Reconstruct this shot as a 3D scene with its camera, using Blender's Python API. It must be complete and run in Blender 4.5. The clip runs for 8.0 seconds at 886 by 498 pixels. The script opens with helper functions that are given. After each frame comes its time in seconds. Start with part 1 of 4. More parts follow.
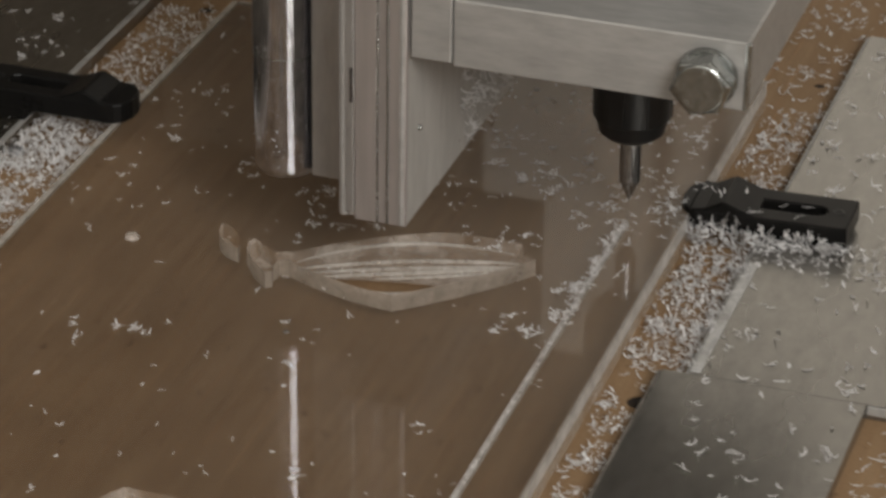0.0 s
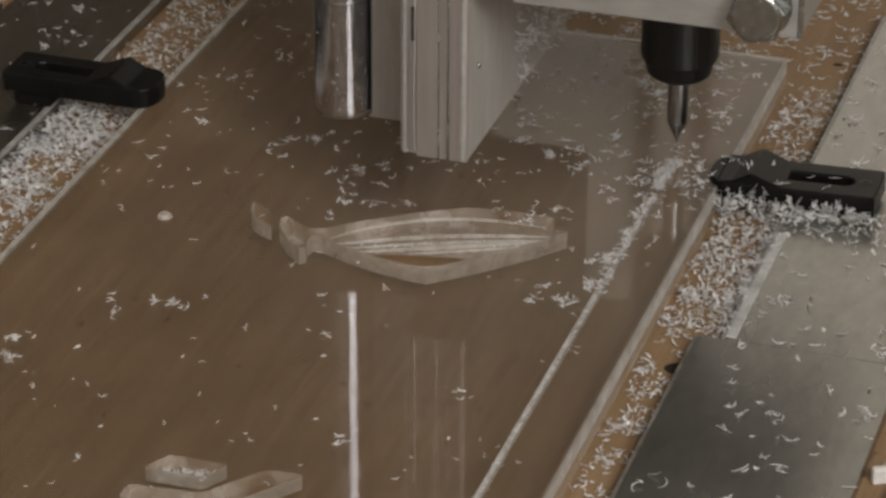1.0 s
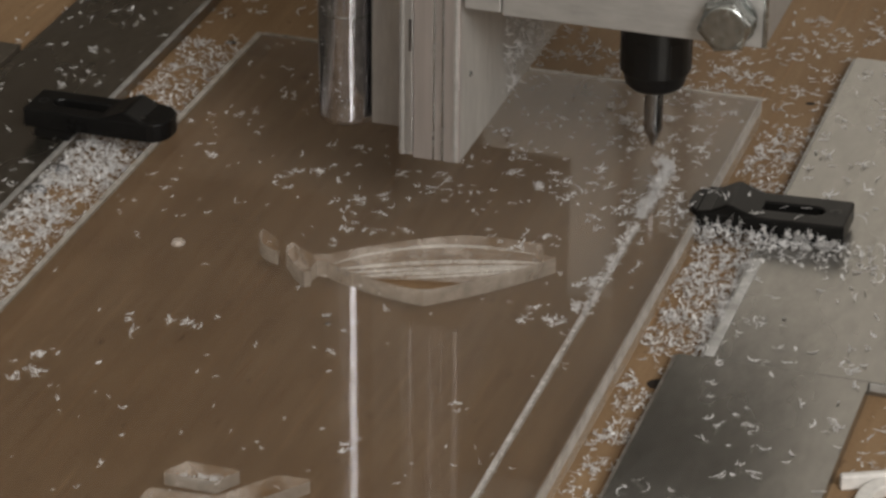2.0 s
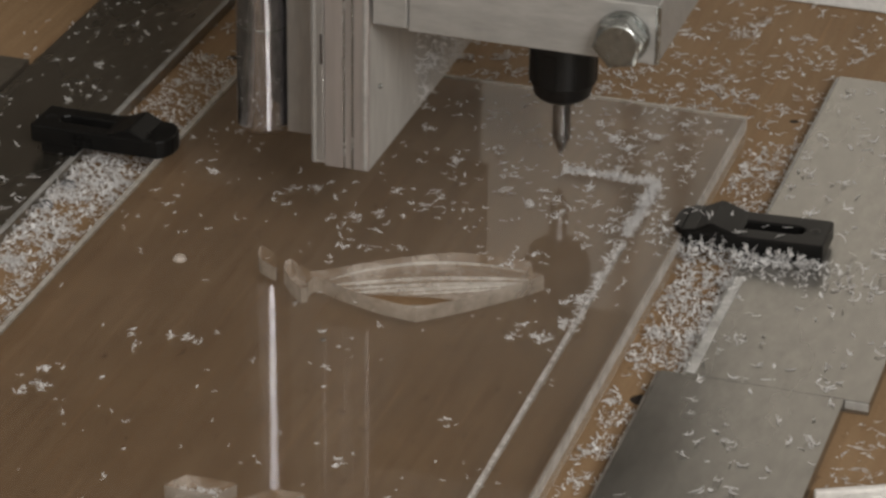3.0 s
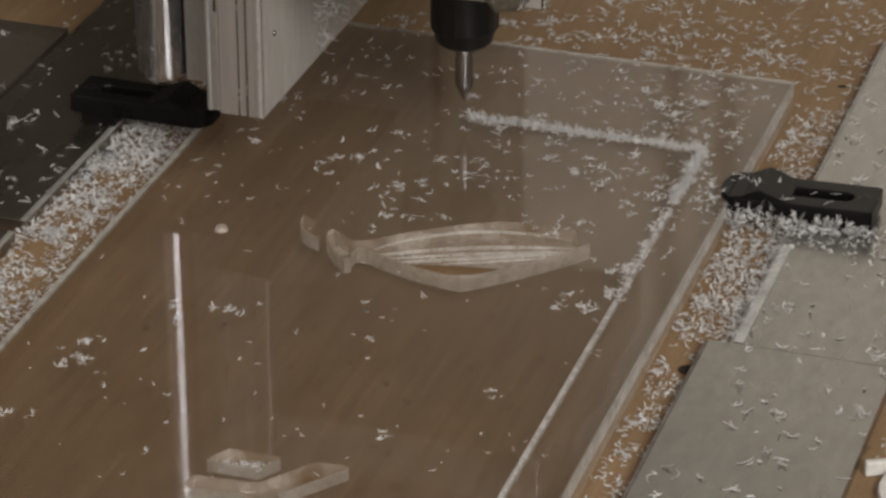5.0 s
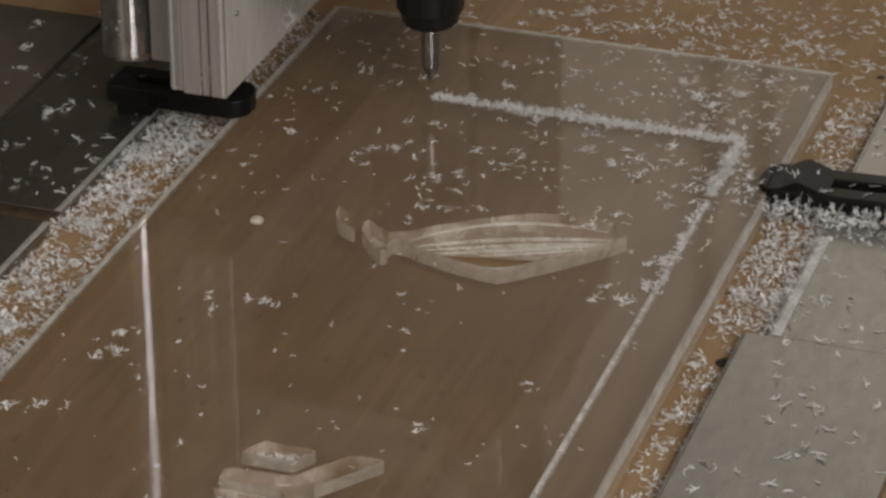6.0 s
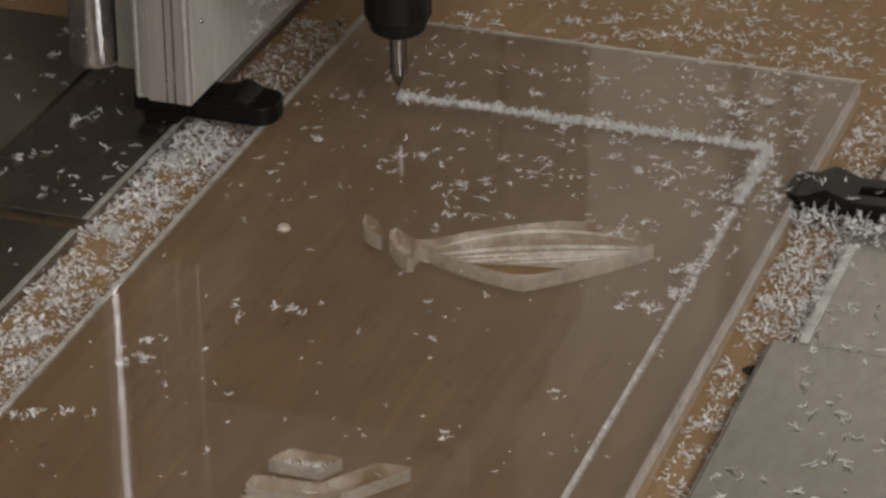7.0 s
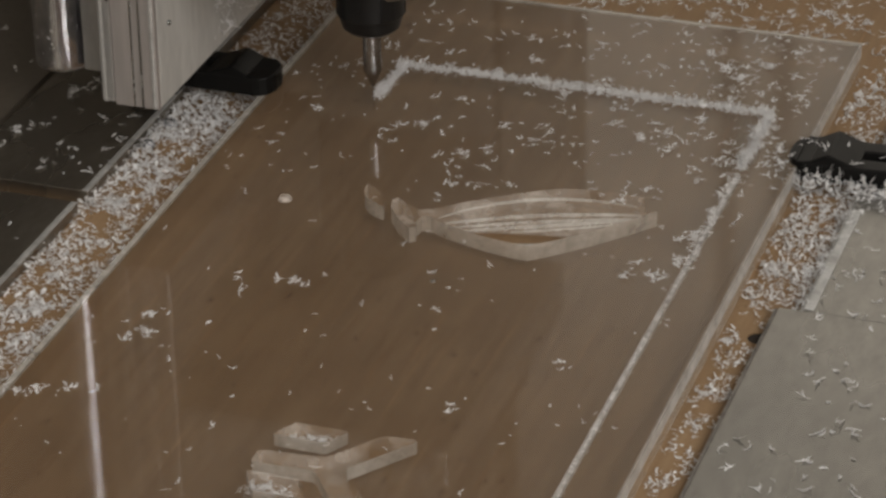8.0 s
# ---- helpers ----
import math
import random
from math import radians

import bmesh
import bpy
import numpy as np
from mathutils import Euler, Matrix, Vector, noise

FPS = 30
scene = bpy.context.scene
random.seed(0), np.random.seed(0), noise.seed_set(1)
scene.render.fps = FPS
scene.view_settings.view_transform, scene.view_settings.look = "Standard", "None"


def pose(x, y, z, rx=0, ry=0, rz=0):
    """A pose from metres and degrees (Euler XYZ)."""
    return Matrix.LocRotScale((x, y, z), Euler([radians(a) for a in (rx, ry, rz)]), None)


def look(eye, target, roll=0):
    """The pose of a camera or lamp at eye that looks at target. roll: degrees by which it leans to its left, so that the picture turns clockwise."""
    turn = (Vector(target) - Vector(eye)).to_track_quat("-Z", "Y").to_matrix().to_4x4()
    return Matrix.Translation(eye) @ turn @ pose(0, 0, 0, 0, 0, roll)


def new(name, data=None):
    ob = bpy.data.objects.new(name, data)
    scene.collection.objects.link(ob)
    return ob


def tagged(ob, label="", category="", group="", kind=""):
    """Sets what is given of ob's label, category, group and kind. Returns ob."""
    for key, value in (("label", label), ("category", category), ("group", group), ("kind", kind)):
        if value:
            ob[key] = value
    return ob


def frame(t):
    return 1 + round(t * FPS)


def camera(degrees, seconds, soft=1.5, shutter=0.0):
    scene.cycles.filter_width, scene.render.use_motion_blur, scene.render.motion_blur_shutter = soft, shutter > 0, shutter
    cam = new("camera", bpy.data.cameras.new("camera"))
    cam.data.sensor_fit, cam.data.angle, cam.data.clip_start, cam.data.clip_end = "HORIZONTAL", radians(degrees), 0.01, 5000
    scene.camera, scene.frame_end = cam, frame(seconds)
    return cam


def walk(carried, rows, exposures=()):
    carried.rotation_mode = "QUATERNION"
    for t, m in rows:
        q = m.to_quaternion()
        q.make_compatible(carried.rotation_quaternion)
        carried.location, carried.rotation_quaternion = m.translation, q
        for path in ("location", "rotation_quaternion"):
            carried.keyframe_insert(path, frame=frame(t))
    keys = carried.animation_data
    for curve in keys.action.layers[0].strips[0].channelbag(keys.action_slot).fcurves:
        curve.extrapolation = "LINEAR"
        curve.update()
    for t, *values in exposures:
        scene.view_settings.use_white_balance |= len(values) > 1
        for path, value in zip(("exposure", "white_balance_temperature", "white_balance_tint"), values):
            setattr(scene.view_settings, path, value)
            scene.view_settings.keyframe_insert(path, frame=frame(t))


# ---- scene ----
# Exposure of the hand-held camera
EXPOSURES = [(0.0, 0.09), (8.0, 0.09)]
cam = camera(15.41, 8.0, soft=2.8, shutter=0.5)


def held(x, y, z, turn, tilt, roll):
    """The pose of the hand-held camera: its place, its turn from +y, its tilt and its roll."""
    return pose(x, y, z, 90 + tilt, 0, turn) @ pose(0, 0, 0, 0, 0, roll)


walk(cam, [
    (0.0, held(0.1865, -0.7482, 0.3943, 18.326, -28.332, 0.807)),
    (0.1, held(0.1783, -0.7498, 0.3872, 17.741, -27.786, 0.944)),
    (0.2, held(0.1779, -0.7511, 0.3849, 17.864, -27.524, 0.657)),
    (0.3, held(0.1803, -0.7514, 0.3858, 17.871, -27.659, 0.360)),
    (0.4, held(0.1806, -0.7517, 0.3868, 17.456, -27.777, 0.269)),
    (0.5, held(0.1782, -0.7549, 0.3844, 17.192, -27.601, 0.307)),
    (0.6, held(0.1723, -0.7611, 0.3796, 16.936, -27.887, 0.375)),
    (0.7, held(0.1724, -0.7638, 0.3788, 17.532, -27.654, 0.900)),
    (0.8, held(0.1800, -0.7618, 0.3810, 17.169, -27.705, 0.643)),
    (0.9, held(0.1806, -0.7622, 0.3813, 17.469, -27.602, 0.471)),
    (1.0, held(0.1739, -0.7657, 0.3802, 17.575, -27.490, 0.299)),
    (1.2, held(0.1750, -0.7684, 0.3830, 17.295, -27.250, 0.920)),
    (1.5, held(0.1769, -0.7735, 0.3871, 16.984, -27.109, 0.906)),
    (1.7, held(0.1812, -0.7924, 0.3927, 16.987, -26.577, 0.770)),
    (2.8, held(0.1932, -0.8338, 0.4166, 17.463, -26.710, 0.391)),
    (3.0, held(0.1963, -0.8355, 0.4241, 17.379, -27.095, 0.748)),
    (3.1, held(0.1960, -0.8349, 0.4237, 17.365, -27.101, 0.764)),
    (3.5, held(0.1943, -0.8320, 0.4212, 17.507, -27.346, 0.780)),
    (4.0, held(0.1928, -0.8301, 0.4214, 17.766, -27.475, 0.562)),
    (4.5, held(0.1937, -0.8288, 0.4210, 17.894, -27.572, 0.298)),
    (4.7, held(0.1934, -0.8279, 0.4209, 17.989, -27.606, 0.142)),
    (5.8, held(0.1920, -0.8233, 0.4201, 18.840, -28.018, -0.013)),
    (6.0, held(0.1917, -0.8225, 0.4200, 18.936, -27.958, -0.169)),
    (6.1, held(0.1919, -0.8224, 0.4201, 19.006, -27.912, -0.257)),
    (6.5, held(0.1927, -0.8221, 0.4202, 19.351, -27.823, -0.344)),
    (6.8, held(0.1926, -0.8222, 0.4199, 19.489, -27.793, -0.397)),
    (7.0, held(0.1925, -0.8223, 0.4197, 19.528, -27.804, -0.450)),
    (7.5, held(0.1921, -0.8192, 0.4188, 19.440, -28.134, -0.691)),
    (8.0, held(0.1867, -0.8180, 0.4220, 19.287, -28.650, -0.886)),
], exposures=EXPOSURES)

# ---- light: a dim workshop with one window behind the camera and two added wall fills ----
world = bpy.data.worlds.new("workshop_air")
world.use_nodes = True
world.node_tree.nodes["Background"].inputs[0].default_value = (0.55, 0.6, 0.7, 1)
world.node_tree.nodes["Background"].inputs[1].default_value = 0.05
scene.world = world


def area_lamp(name, eye, target, sx, sy, watts, colour):
    data = bpy.data.lights.new(name, "AREA")
    data.shape, data.size, data.size_y, data.energy, data.color = "RECTANGLE", sx, sy, watts, colour
    ob = new(name, data)
    ob.matrix_world = look(eye, target)
    return ob


area_lamp("window_light", (1.0, -1.62, 1.17), (0.0, -1.62, 0.97), 1.22, 0.96, 56, (1.0, 0.97, 0.93))
# invented fills that brighten the south and north walls
area_lamp("south_fill", (-0.3, -2.35, 1.86), (-0.3, -3.0, 0.75), 1.8, 0.14, 9, (1.0, 0.95, 0.88))
area_lamp("north_fill", (0.0, 0.95, 1.08), (0.0, 1.7, 0.5), 1.2, 0.12, 9.5, (1.0, 0.93, 0.85))

# ---- materials ----


def material(name):
    m = bpy.data.materials.new(name)
    m.use_nodes = True
    return m, m.node_tree.nodes, m.node_tree.links, m.node_tree.nodes["Principled BSDF"]


def coords(n, l, scale=(1, 1, 1)):
    tc, mp = n.new("ShaderNodeTexCoord"), n.new("ShaderNodeMapping")
    mp.inputs["Scale"].default_value = scale
    l.new(tc.outputs["Object"], mp.inputs[0])
    return mp.outputs[0]


def noise_of(n, l, vector, scale, detail=4.0, rough=0.55):
    t = n.new("ShaderNodeTexNoise")
    t.inputs["Scale"].default_value, t.inputs["Detail"].default_value, t.inputs["Roughness"].default_value = scale, detail, rough
    l.new(vector, t.inputs["Vector"])
    return t.outputs["Fac"]


def ramp_of(n, l, fac, stops):
    r = n.new("ShaderNodeValToRGB")
    while len(r.color_ramp.elements) < len(stops):
        r.color_ramp.elements.new(0.5)
    for e, (at, c) in zip(r.color_ramp.elements, stops):
        e.position, e.color = at, (*c, 1)
    l.new(fac, r.inputs[0])
    return r.outputs[0]


def mixed(n, l, a, b, fac, mode="MIX"):
    m = n.new("ShaderNodeMix")
    m.data_type, m.blend_type = "RGBA", mode
    for sock, v in ((m.inputs[0], fac), (m.inputs[6], a), (m.inputs[7], b)):
        if hasattr(v, "is_linked"):
            l.new(v, sock)
        else:
            sock.default_value = v
    return m.outputs[2]


def bumped(n, l, bsdf, height, strength, distance):
    b = n.new("ShaderNodeBump")
    b.inputs["Strength"].default_value, b.inputs["Distance"].default_value = strength, distance
    l.new(height, b.inputs["Height"])
    l.new(b.outputs[0], bsdf.inputs["Normal"])


def surface(name, dark, light, rough=0.5, metal=0.0, scale=40.0, stretch=(1, 1, 1), bump=0.15, depth=0.0003, fine=400.0, rough_spread=0.12):
    """A plain surface with variation at two scales, uneven gloss and fine relief."""
    m, n, l, p = material(name)
    v = coords(n, l, stretch)
    big, small = noise_of(n, l, v, scale), noise_of(n, l, v, fine, 6.0, 0.65)
    a = ramp_of(n, l, big, [(0.3, dark), (0.7, light)])
    grey = ramp_of(n, l, small, [(0.25, (0.78, 0.78, 0.78)), (0.75, (1.1, 1.1, 1.1))])
    l.new(mixed(n, l, a, grey, 1.0, "MULTIPLY"), p.inputs["Base Color"])
    mr = n.new("ShaderNodeMapRange")
    mr.inputs[3].default_value, mr.inputs[4].default_value = max(rough - rough_spread, 0.02), rough + rough_spread
    l.new(big, mr.inputs[0])
    l.new(mr.outputs[0], p.inputs["Roughness"])
    p.inputs["Metallic"].default_value = metal
    if bump:
        bumped(n, l, p, small, bump, depth)
    return m


def board_material():
    """Orange-brown fibre board with long faint streaks, fibres and dark scuffs."""
    m, n, l, p = material("fibre_board")
    v = coords(n, l, (1, 0.12, 1))
    w = coords(n, l)
    streak = noise_of(n, l, v, 130.0, 5.0, 0.6)
    blot = noise_of(n, l, w, 22.0, 4.0)
    fibre = noise_of(n, l, w, 900.0, 5.0, 0.7)
    base = ramp_of(n, l, streak, [(0.25, (0.248, 0.162, 0.088)), (0.55, (0.286, 0.190, 0.106)), (0.8, (0.318, 0.218, 0.128))])
    tint = ramp_of(n, l, blot, [(0.3, (0.86, 0.82, 0.78)), (0.65, (1.03, 1.01, 1.0))])
    brush = noise_of(n, l, coords(n, l, (1, 0.07, 1)), 420.0, 3.0, 0.6)
    tint = mixed(n, l, tint, ramp_of(n, l, brush, [(0.3, (0.90, 0.85, 0.80)), (0.6, (1.02, 1.02, 1.01))]), 1.0, "MULTIPLY")
    # thin oblique scratches and scattered dark fibres
    turn = n.new("ShaderNodeMapping")
    turn.inputs["Rotation"].default_value, turn.inputs["Scale"].default_value = (0, 0, 0.22), (1, 0.02, 1)
    l.new(w, turn.inputs[0])
    scratch = noise_of(n, l, turn.outputs[0], 900.0, 2.0, 0.5)
    tint = mixed(n, l, tint, ramp_of(n, l, scratch, [(0.60, (1, 1, 1)), (0.72, (1.22, 1.16, 1.1))]), 1.0, "MULTIPLY")
    crumb = noise_of(n, l, coords(n, l, (1, 0.5, 1)), 260.0, 3.0, 0.6)
    tint = mixed(n, l, tint, ramp_of(n, l, crumb, [(0.27, (0.62, 0.56, 0.5)), (0.36, (1, 1, 1))]), 1.0, "MULTIPLY")
    grain = ramp_of(n, l, fibre, [(0.3, (0.86, 0.85, 0.83)), (0.7, (1.06, 1.06, 1.05))])
    c = mixed(n, l, base, tint, 1.0, "MULTIPLY")
    l.new(mixed(n, l, c, grain, 1.0, "MULTIPLY"), p.inputs["Base Color"])
    p.inputs["Roughness"].default_value = 0.72
    bumped(n, l, p, fibre, 0.25, 0.0003)
    return m


def acrylic_material():
    """Clear polished acrylic: seen through, with its mirror gloss, a thin uneven film of dust and smears, and a painted
    pale haze.
    """
    m, n, l, p = material("clear_acrylic")
    n.remove(p)
    out = n["Material Output"]
    clear, gloss, dust = n.new("ShaderNodeBsdfTransparent"), n.new("ShaderNodeBsdfGlossy"), n.new("ShaderNodeBsdfDiffuse")
    clear.inputs[0].default_value = (0.755, 0.735, 0.71, 1)
    gloss.inputs["Roughness"].default_value = 0.055
    dust.inputs[0].default_value = (0.64, 0.575, 0.50, 1)
    lw, po, fr = n.new("ShaderNodeLayerWeight"), n.new("ShaderNodeMath"), n.new("ShaderNodeMath")
    lw.inputs[0].default_value = 0.5
    po.operation, fr.operation = "POWER", "MULTIPLY_ADD"
    po.inputs[1].default_value, fr.inputs[1].default_value, fr.inputs[2].default_value = 5.0, 0.78, 0.042
    l.new(lw.outputs["Facing"], po.inputs[0])
    l.new(po.outputs[0], fr.inputs[0])
    a, b = n.new("ShaderNodeMixShader"), n.new("ShaderNodeMixShader")
    w = coords(n, l)
    smear = noise_of(n, l, coords(n, l, (1, 0.35, 1)), 16.0, 5.0, 0.6)
    speck = noise_of(n, l, w, 1500.0, 2.0, 0.5)
    f1 = ramp_of(n, l, smear, [(0.3, (0.012, 0.012, 0.012)), (0.75, (0.05, 0.05, 0.05))])
    f2 = ramp_of(n, l, speck, [(0.62, (0, 0, 0)), (0.76, (0.05, 0.05, 0.05))])
    film = mixed(n, l, f1, f2, 1.0, "ADD")
    # pale haze painted in towards +x and +y, for the reflected brightness there
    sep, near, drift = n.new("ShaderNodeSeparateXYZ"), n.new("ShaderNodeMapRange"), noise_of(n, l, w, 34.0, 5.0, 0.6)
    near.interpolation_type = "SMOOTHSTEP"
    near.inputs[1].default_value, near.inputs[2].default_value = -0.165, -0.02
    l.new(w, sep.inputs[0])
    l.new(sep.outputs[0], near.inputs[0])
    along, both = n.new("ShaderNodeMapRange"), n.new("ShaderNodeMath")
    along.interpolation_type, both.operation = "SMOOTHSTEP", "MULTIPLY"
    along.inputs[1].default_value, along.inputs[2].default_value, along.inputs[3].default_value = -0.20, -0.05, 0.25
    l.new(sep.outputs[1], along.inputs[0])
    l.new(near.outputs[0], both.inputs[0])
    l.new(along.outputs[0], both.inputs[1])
    painted_haze = ramp_of(n, l, both.outputs[0], [(0.0, (0.0, 0.0, 0.0)), (1.0, (0.125, 0.125, 0.125))])
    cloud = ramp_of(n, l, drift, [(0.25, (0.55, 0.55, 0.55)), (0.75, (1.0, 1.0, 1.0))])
    film = mixed(n, l, film, mixed(n, l, painted_haze, cloud, 1.0, "MULTIPLY"), 1.0, "ADD")
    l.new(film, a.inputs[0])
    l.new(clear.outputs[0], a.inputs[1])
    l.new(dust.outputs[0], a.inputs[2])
    l.new(fr.outputs[0], b.inputs[0])
    l.new(a.outputs[0], b.inputs[1])
    l.new(gloss.outputs[0], b.inputs[2])
    l.new(b.outputs[0], out.inputs[0])
    return m


def frosted_material(name, clear_part, colour=(0.74, 0.70, 0.64)):
    """Milled acrylic: pale and half clear, with tool marks."""
    m, n, l, p = material(name)
    out = n["Material Output"]
    v = coords(n, l)
    grain = noise_of(n, l, v, 700.0, 5.0, 0.7)
    big = noise_of(n, l, v, 110.0, 4.0, 0.6)
    c = ramp_of(n, l, grain, [(0.25, tuple(0.62 * k for k in colour)), (0.75, colour)])
    l.new(c, p.inputs["Base Color"])
    p.inputs["Roughness"].default_value = 0.45
    bumped(n, l, p, grain, 0.5, 0.0004)
    t, mx, mr = n.new("ShaderNodeBsdfTransparent"), n.new("ShaderNodeMixShader"), n.new("ShaderNodeMapRange")
    mr.inputs[1].default_value, mr.inputs[2].default_value = 0.3, 0.7
    mr.inputs[3].default_value, mr.inputs[4].default_value = min(clear_part + 0.22, 1), max(clear_part - 0.22, 0)
    l.new(big, mr.inputs[0])
    l.new(mr.outputs[0], mx.inputs[0])
    l.new(p.outputs[0], mx.inputs[1])
    l.new(t.outputs[0], mx.inputs[2])
    l.new(mx.outputs[0], out.inputs[0])
    return m


def shaving_material():
    m, n, l, p = material("white_shavings")
    g = n.new("ShaderNodeNewGeometry")
    c = ramp_of(n, l, g.outputs["Random Per Island"], [(0.0, (0.70, 0.68, 0.68)), (0.4, (0.84, 0.83, 0.835)), (1.0, (0.93, 0.93, 0.94))])
    l.new(c, p.inputs["Base Color"])
    p.inputs["Roughness"].default_value = 0.4
    t, mx = n.new("ShaderNodeBsdfTranslucent"), n.new("ShaderNodeMixShader")
    t.inputs[0].default_value = (0.8, 0.79, 0.77, 1)
    mx.inputs[0].default_value = 0.45
    l.new(p.outputs[0], mx.inputs[1])
    l.new(t.outputs[0], mx.inputs[2])
    l.new(mx.outputs[0], n["Material Output"].inputs[0])
    return m


BOARD = board_material()
ACRYLIC = acrylic_material()
FROST = frosted_material("milled_acrylic", 0.68, (0.86, 0.77, 0.69))
STAR_FLOOR = frosted_material("clear_milled_floor", 0.86, (0.80, 0.74, 0.67))
STAR_WALL = frosted_material("milled_rim_wall", 0.52, (0.84, 0.80, 0.75))
FROST_CLEAR = frosted_material("clear_sawn_edge", 0.88, (0.7, 0.66, 0.6))
# bright and dim copies of one wall material, painted by facing
FROST_NEAR = frosted_material("bright_near_wall", 0.50, (0.87, 0.79, 0.71))
FROST_FAR = frosted_material("dim_far_wall", 0.74, (0.80, 0.73, 0.66))
EDGE_CLEAR, en, el, ep = material("polished_inner_edge")
ep.inputs["Base Color"].default_value = (0.9, 0.88, 0.85, 1)
ep.inputs["Metallic"].default_value, ep.inputs["Roughness"].default_value = 1.0, 0.12
RIDGE = frosted_material("bright_milled_ridge", 0.56, (0.76, 0.72, 0.66))
SLOT_WHITE = frosted_material("swarf_filled_slot", 0.40, (0.88, 0.87, 0.85))
RIM = frosted_material("pale_edge_highlight", 0.5, (0.7, 0.66, 0.6))
EDGE = frosted_material("sawn_acrylic_edge", 0.38, (0.8, 0.77, 0.73))
SHAVING = shaving_material()
PLATE = surface("grey_plate", (0.285, 0.276, 0.258), (0.36, 0.348, 0.325), rough=0.26, metal=0.86, scale=28.0, stretch=(1, 0.4, 1), bump=0.12, fine=260.0)
PLATE_WARM = surface("dark_warm_plate", (0.25, 0.224, 0.187), (0.32, 0.287, 0.24), rough=0.28, metal=0.93, scale=28.0, stretch=(1, 0.4, 1), bump=0.1, fine=260.0)
PLATE_RIM = surface("sawn_plate_rim", (0.26, 0.25, 0.235), (0.42, 0.41, 0.39), rough=0.55, metal=0.2, scale=120.0)
PLATE_MATT = surface("matt_grey_plate", (0.085, 0.071, 0.055), (0.118, 0.100, 0.078), rough=0.45, metal=0.3, scale=28.0)
DARK_DEBRIS = surface("dark_debris_shade", (0.07, 0.06, 0.05), (0.2, 0.18, 0.16), rough=0.7, scale=160.0)
BLACK = surface("black_plastic", (0.005, 0.005, 0.005), (0.009, 0.0085, 0.008), rough=0.3, scale=80.0, bump=0.1)
ALU = surface("milled_aluminium", (0.42, 0.41, 0.395), (0.50, 0.49, 0.475), rough=0.42, metal=0.55, scale=30.0, stretch=(0.25, 1, 1), bump=0.12)
ALU_DARK = surface("dull_aluminium", (0.38, 0.37, 0.36), (0.47, 0.46, 0.45), rough=0.32, metal=0.75, scale=30.0, stretch=(1, 1, 0.2), bump=0.1)
ANODISED = surface("anodised_bar", (0.44, 0.425, 0.40), (0.54, 0.52, 0.49), rough=0.4, metal=0.15, scale=30.0, stretch=(1, 1, 0.2), bump=0.1)
BRONZE_GREY = surface("anodised_profile", (0.46, 0.425, 0.41), (0.50, 0.462, 0.448), rough=0.32, metal=0.72, scale=24.0, stretch=(1, 1, 0.05), bump=0.12)
CHROME = surface("scratched_chrome", (0.44, 0.44, 0.47), (0.66, 0.66, 0.69), rough=0.13, metal=1.0, scale=420.0, stretch=(1, 1, 0.4), bump=0.05, depth=0.00008, rough_spread=0.12)
STEEL = surface("zinc_steel", (0.34, 0.355, 0.345), (0.45, 0.465, 0.455), rough=0.25, metal=1.0, scale=200.0, bump=0.06)
BLACK_STEEL = surface("blackened_steel", (0.008, 0.008, 0.008), (0.014, 0.014, 0.0145), rough=0.38, metal=0.2, scale=160.0, bump=0.05)
CARBIDE = surface("ground_carbide", (0.34, 0.34, 0.345), (0.44, 0.44, 0.44), rough=0.2, metal=1.0, scale=200.0, bump=0.05)
DARK_SCREW = surface("dark_screw", (0.2, 0.2, 0.21), (0.34, 0.34, 0.35), rough=0.5, metal=0.5, scale=300.0)
MOTOR_GREY = surface("grey_motor_paint", (0.17, 0.17, 0.165), (0.22, 0.22, 0.215), rough=0.4, scale=60.0)
END_GREY = surface("grey_brown_paint", (0.10, 0.087, 0.072), (0.13, 0.113, 0.094), rough=0.5, scale=60.0)
END_PALE = surface("pale_panel_tone", (0.34, 0.30, 0.255), (0.40, 0.355, 0.305), rough=0.55, scale=60.0)
END_STEEL = surface("dark_end_paint", (0.042, 0.035, 0.028), (0.062, 0.053, 0.043), rough=0.45, scale=60.0)
WHITE_PLASTIC = surface("white_plastic", (0.66, 0.63, 0.60), (0.78, 0.76, 0.73), rough=0.4, scale=90.0, bump=0.08)
WHITE_BOARD = surface("white_foam_board", (0.68, 0.68, 0.67), (0.8, 0.8, 0.79), rough=0.7, scale=60.0, bump=0.5, depth=0.001)
WALL = surface("workshop_wall", (0.62, 0.6, 0.56), (0.72, 0.7, 0.66), rough=0.85, scale=3.0, fine=60.0)
GREY_WALL = surface("grey_wall_paint", (0.15, 0.142, 0.13), (0.2, 0.19, 0.175), rough=0.6, scale=5.0, fine=60.0)
FLOOR_M = surface("workshop_floor", (0.14, 0.13, 0.12), (0.22, 0.21, 0.19), rough=0.7, scale=3.0, fine=80.0)
GLASS_SKY, gn, gl, gp = material("bright_window_pane")
gp.inputs["Base Color"].default_value = (0.8, 0.8, 0.8, 1)
gp.inputs["Roughness"].default_value = 0.1
BLACK.node_tree.nodes["Principled BSDF"].inputs["Specular IOR Level"].default_value = 0.13
HOLE_M = surface("matt_near_black", (0.012, 0.009, 0.007), (0.03, 0.02, 0.014), rough=0.9, scale=300.0)

# ---- mesh helpers ----
MM = 0.001


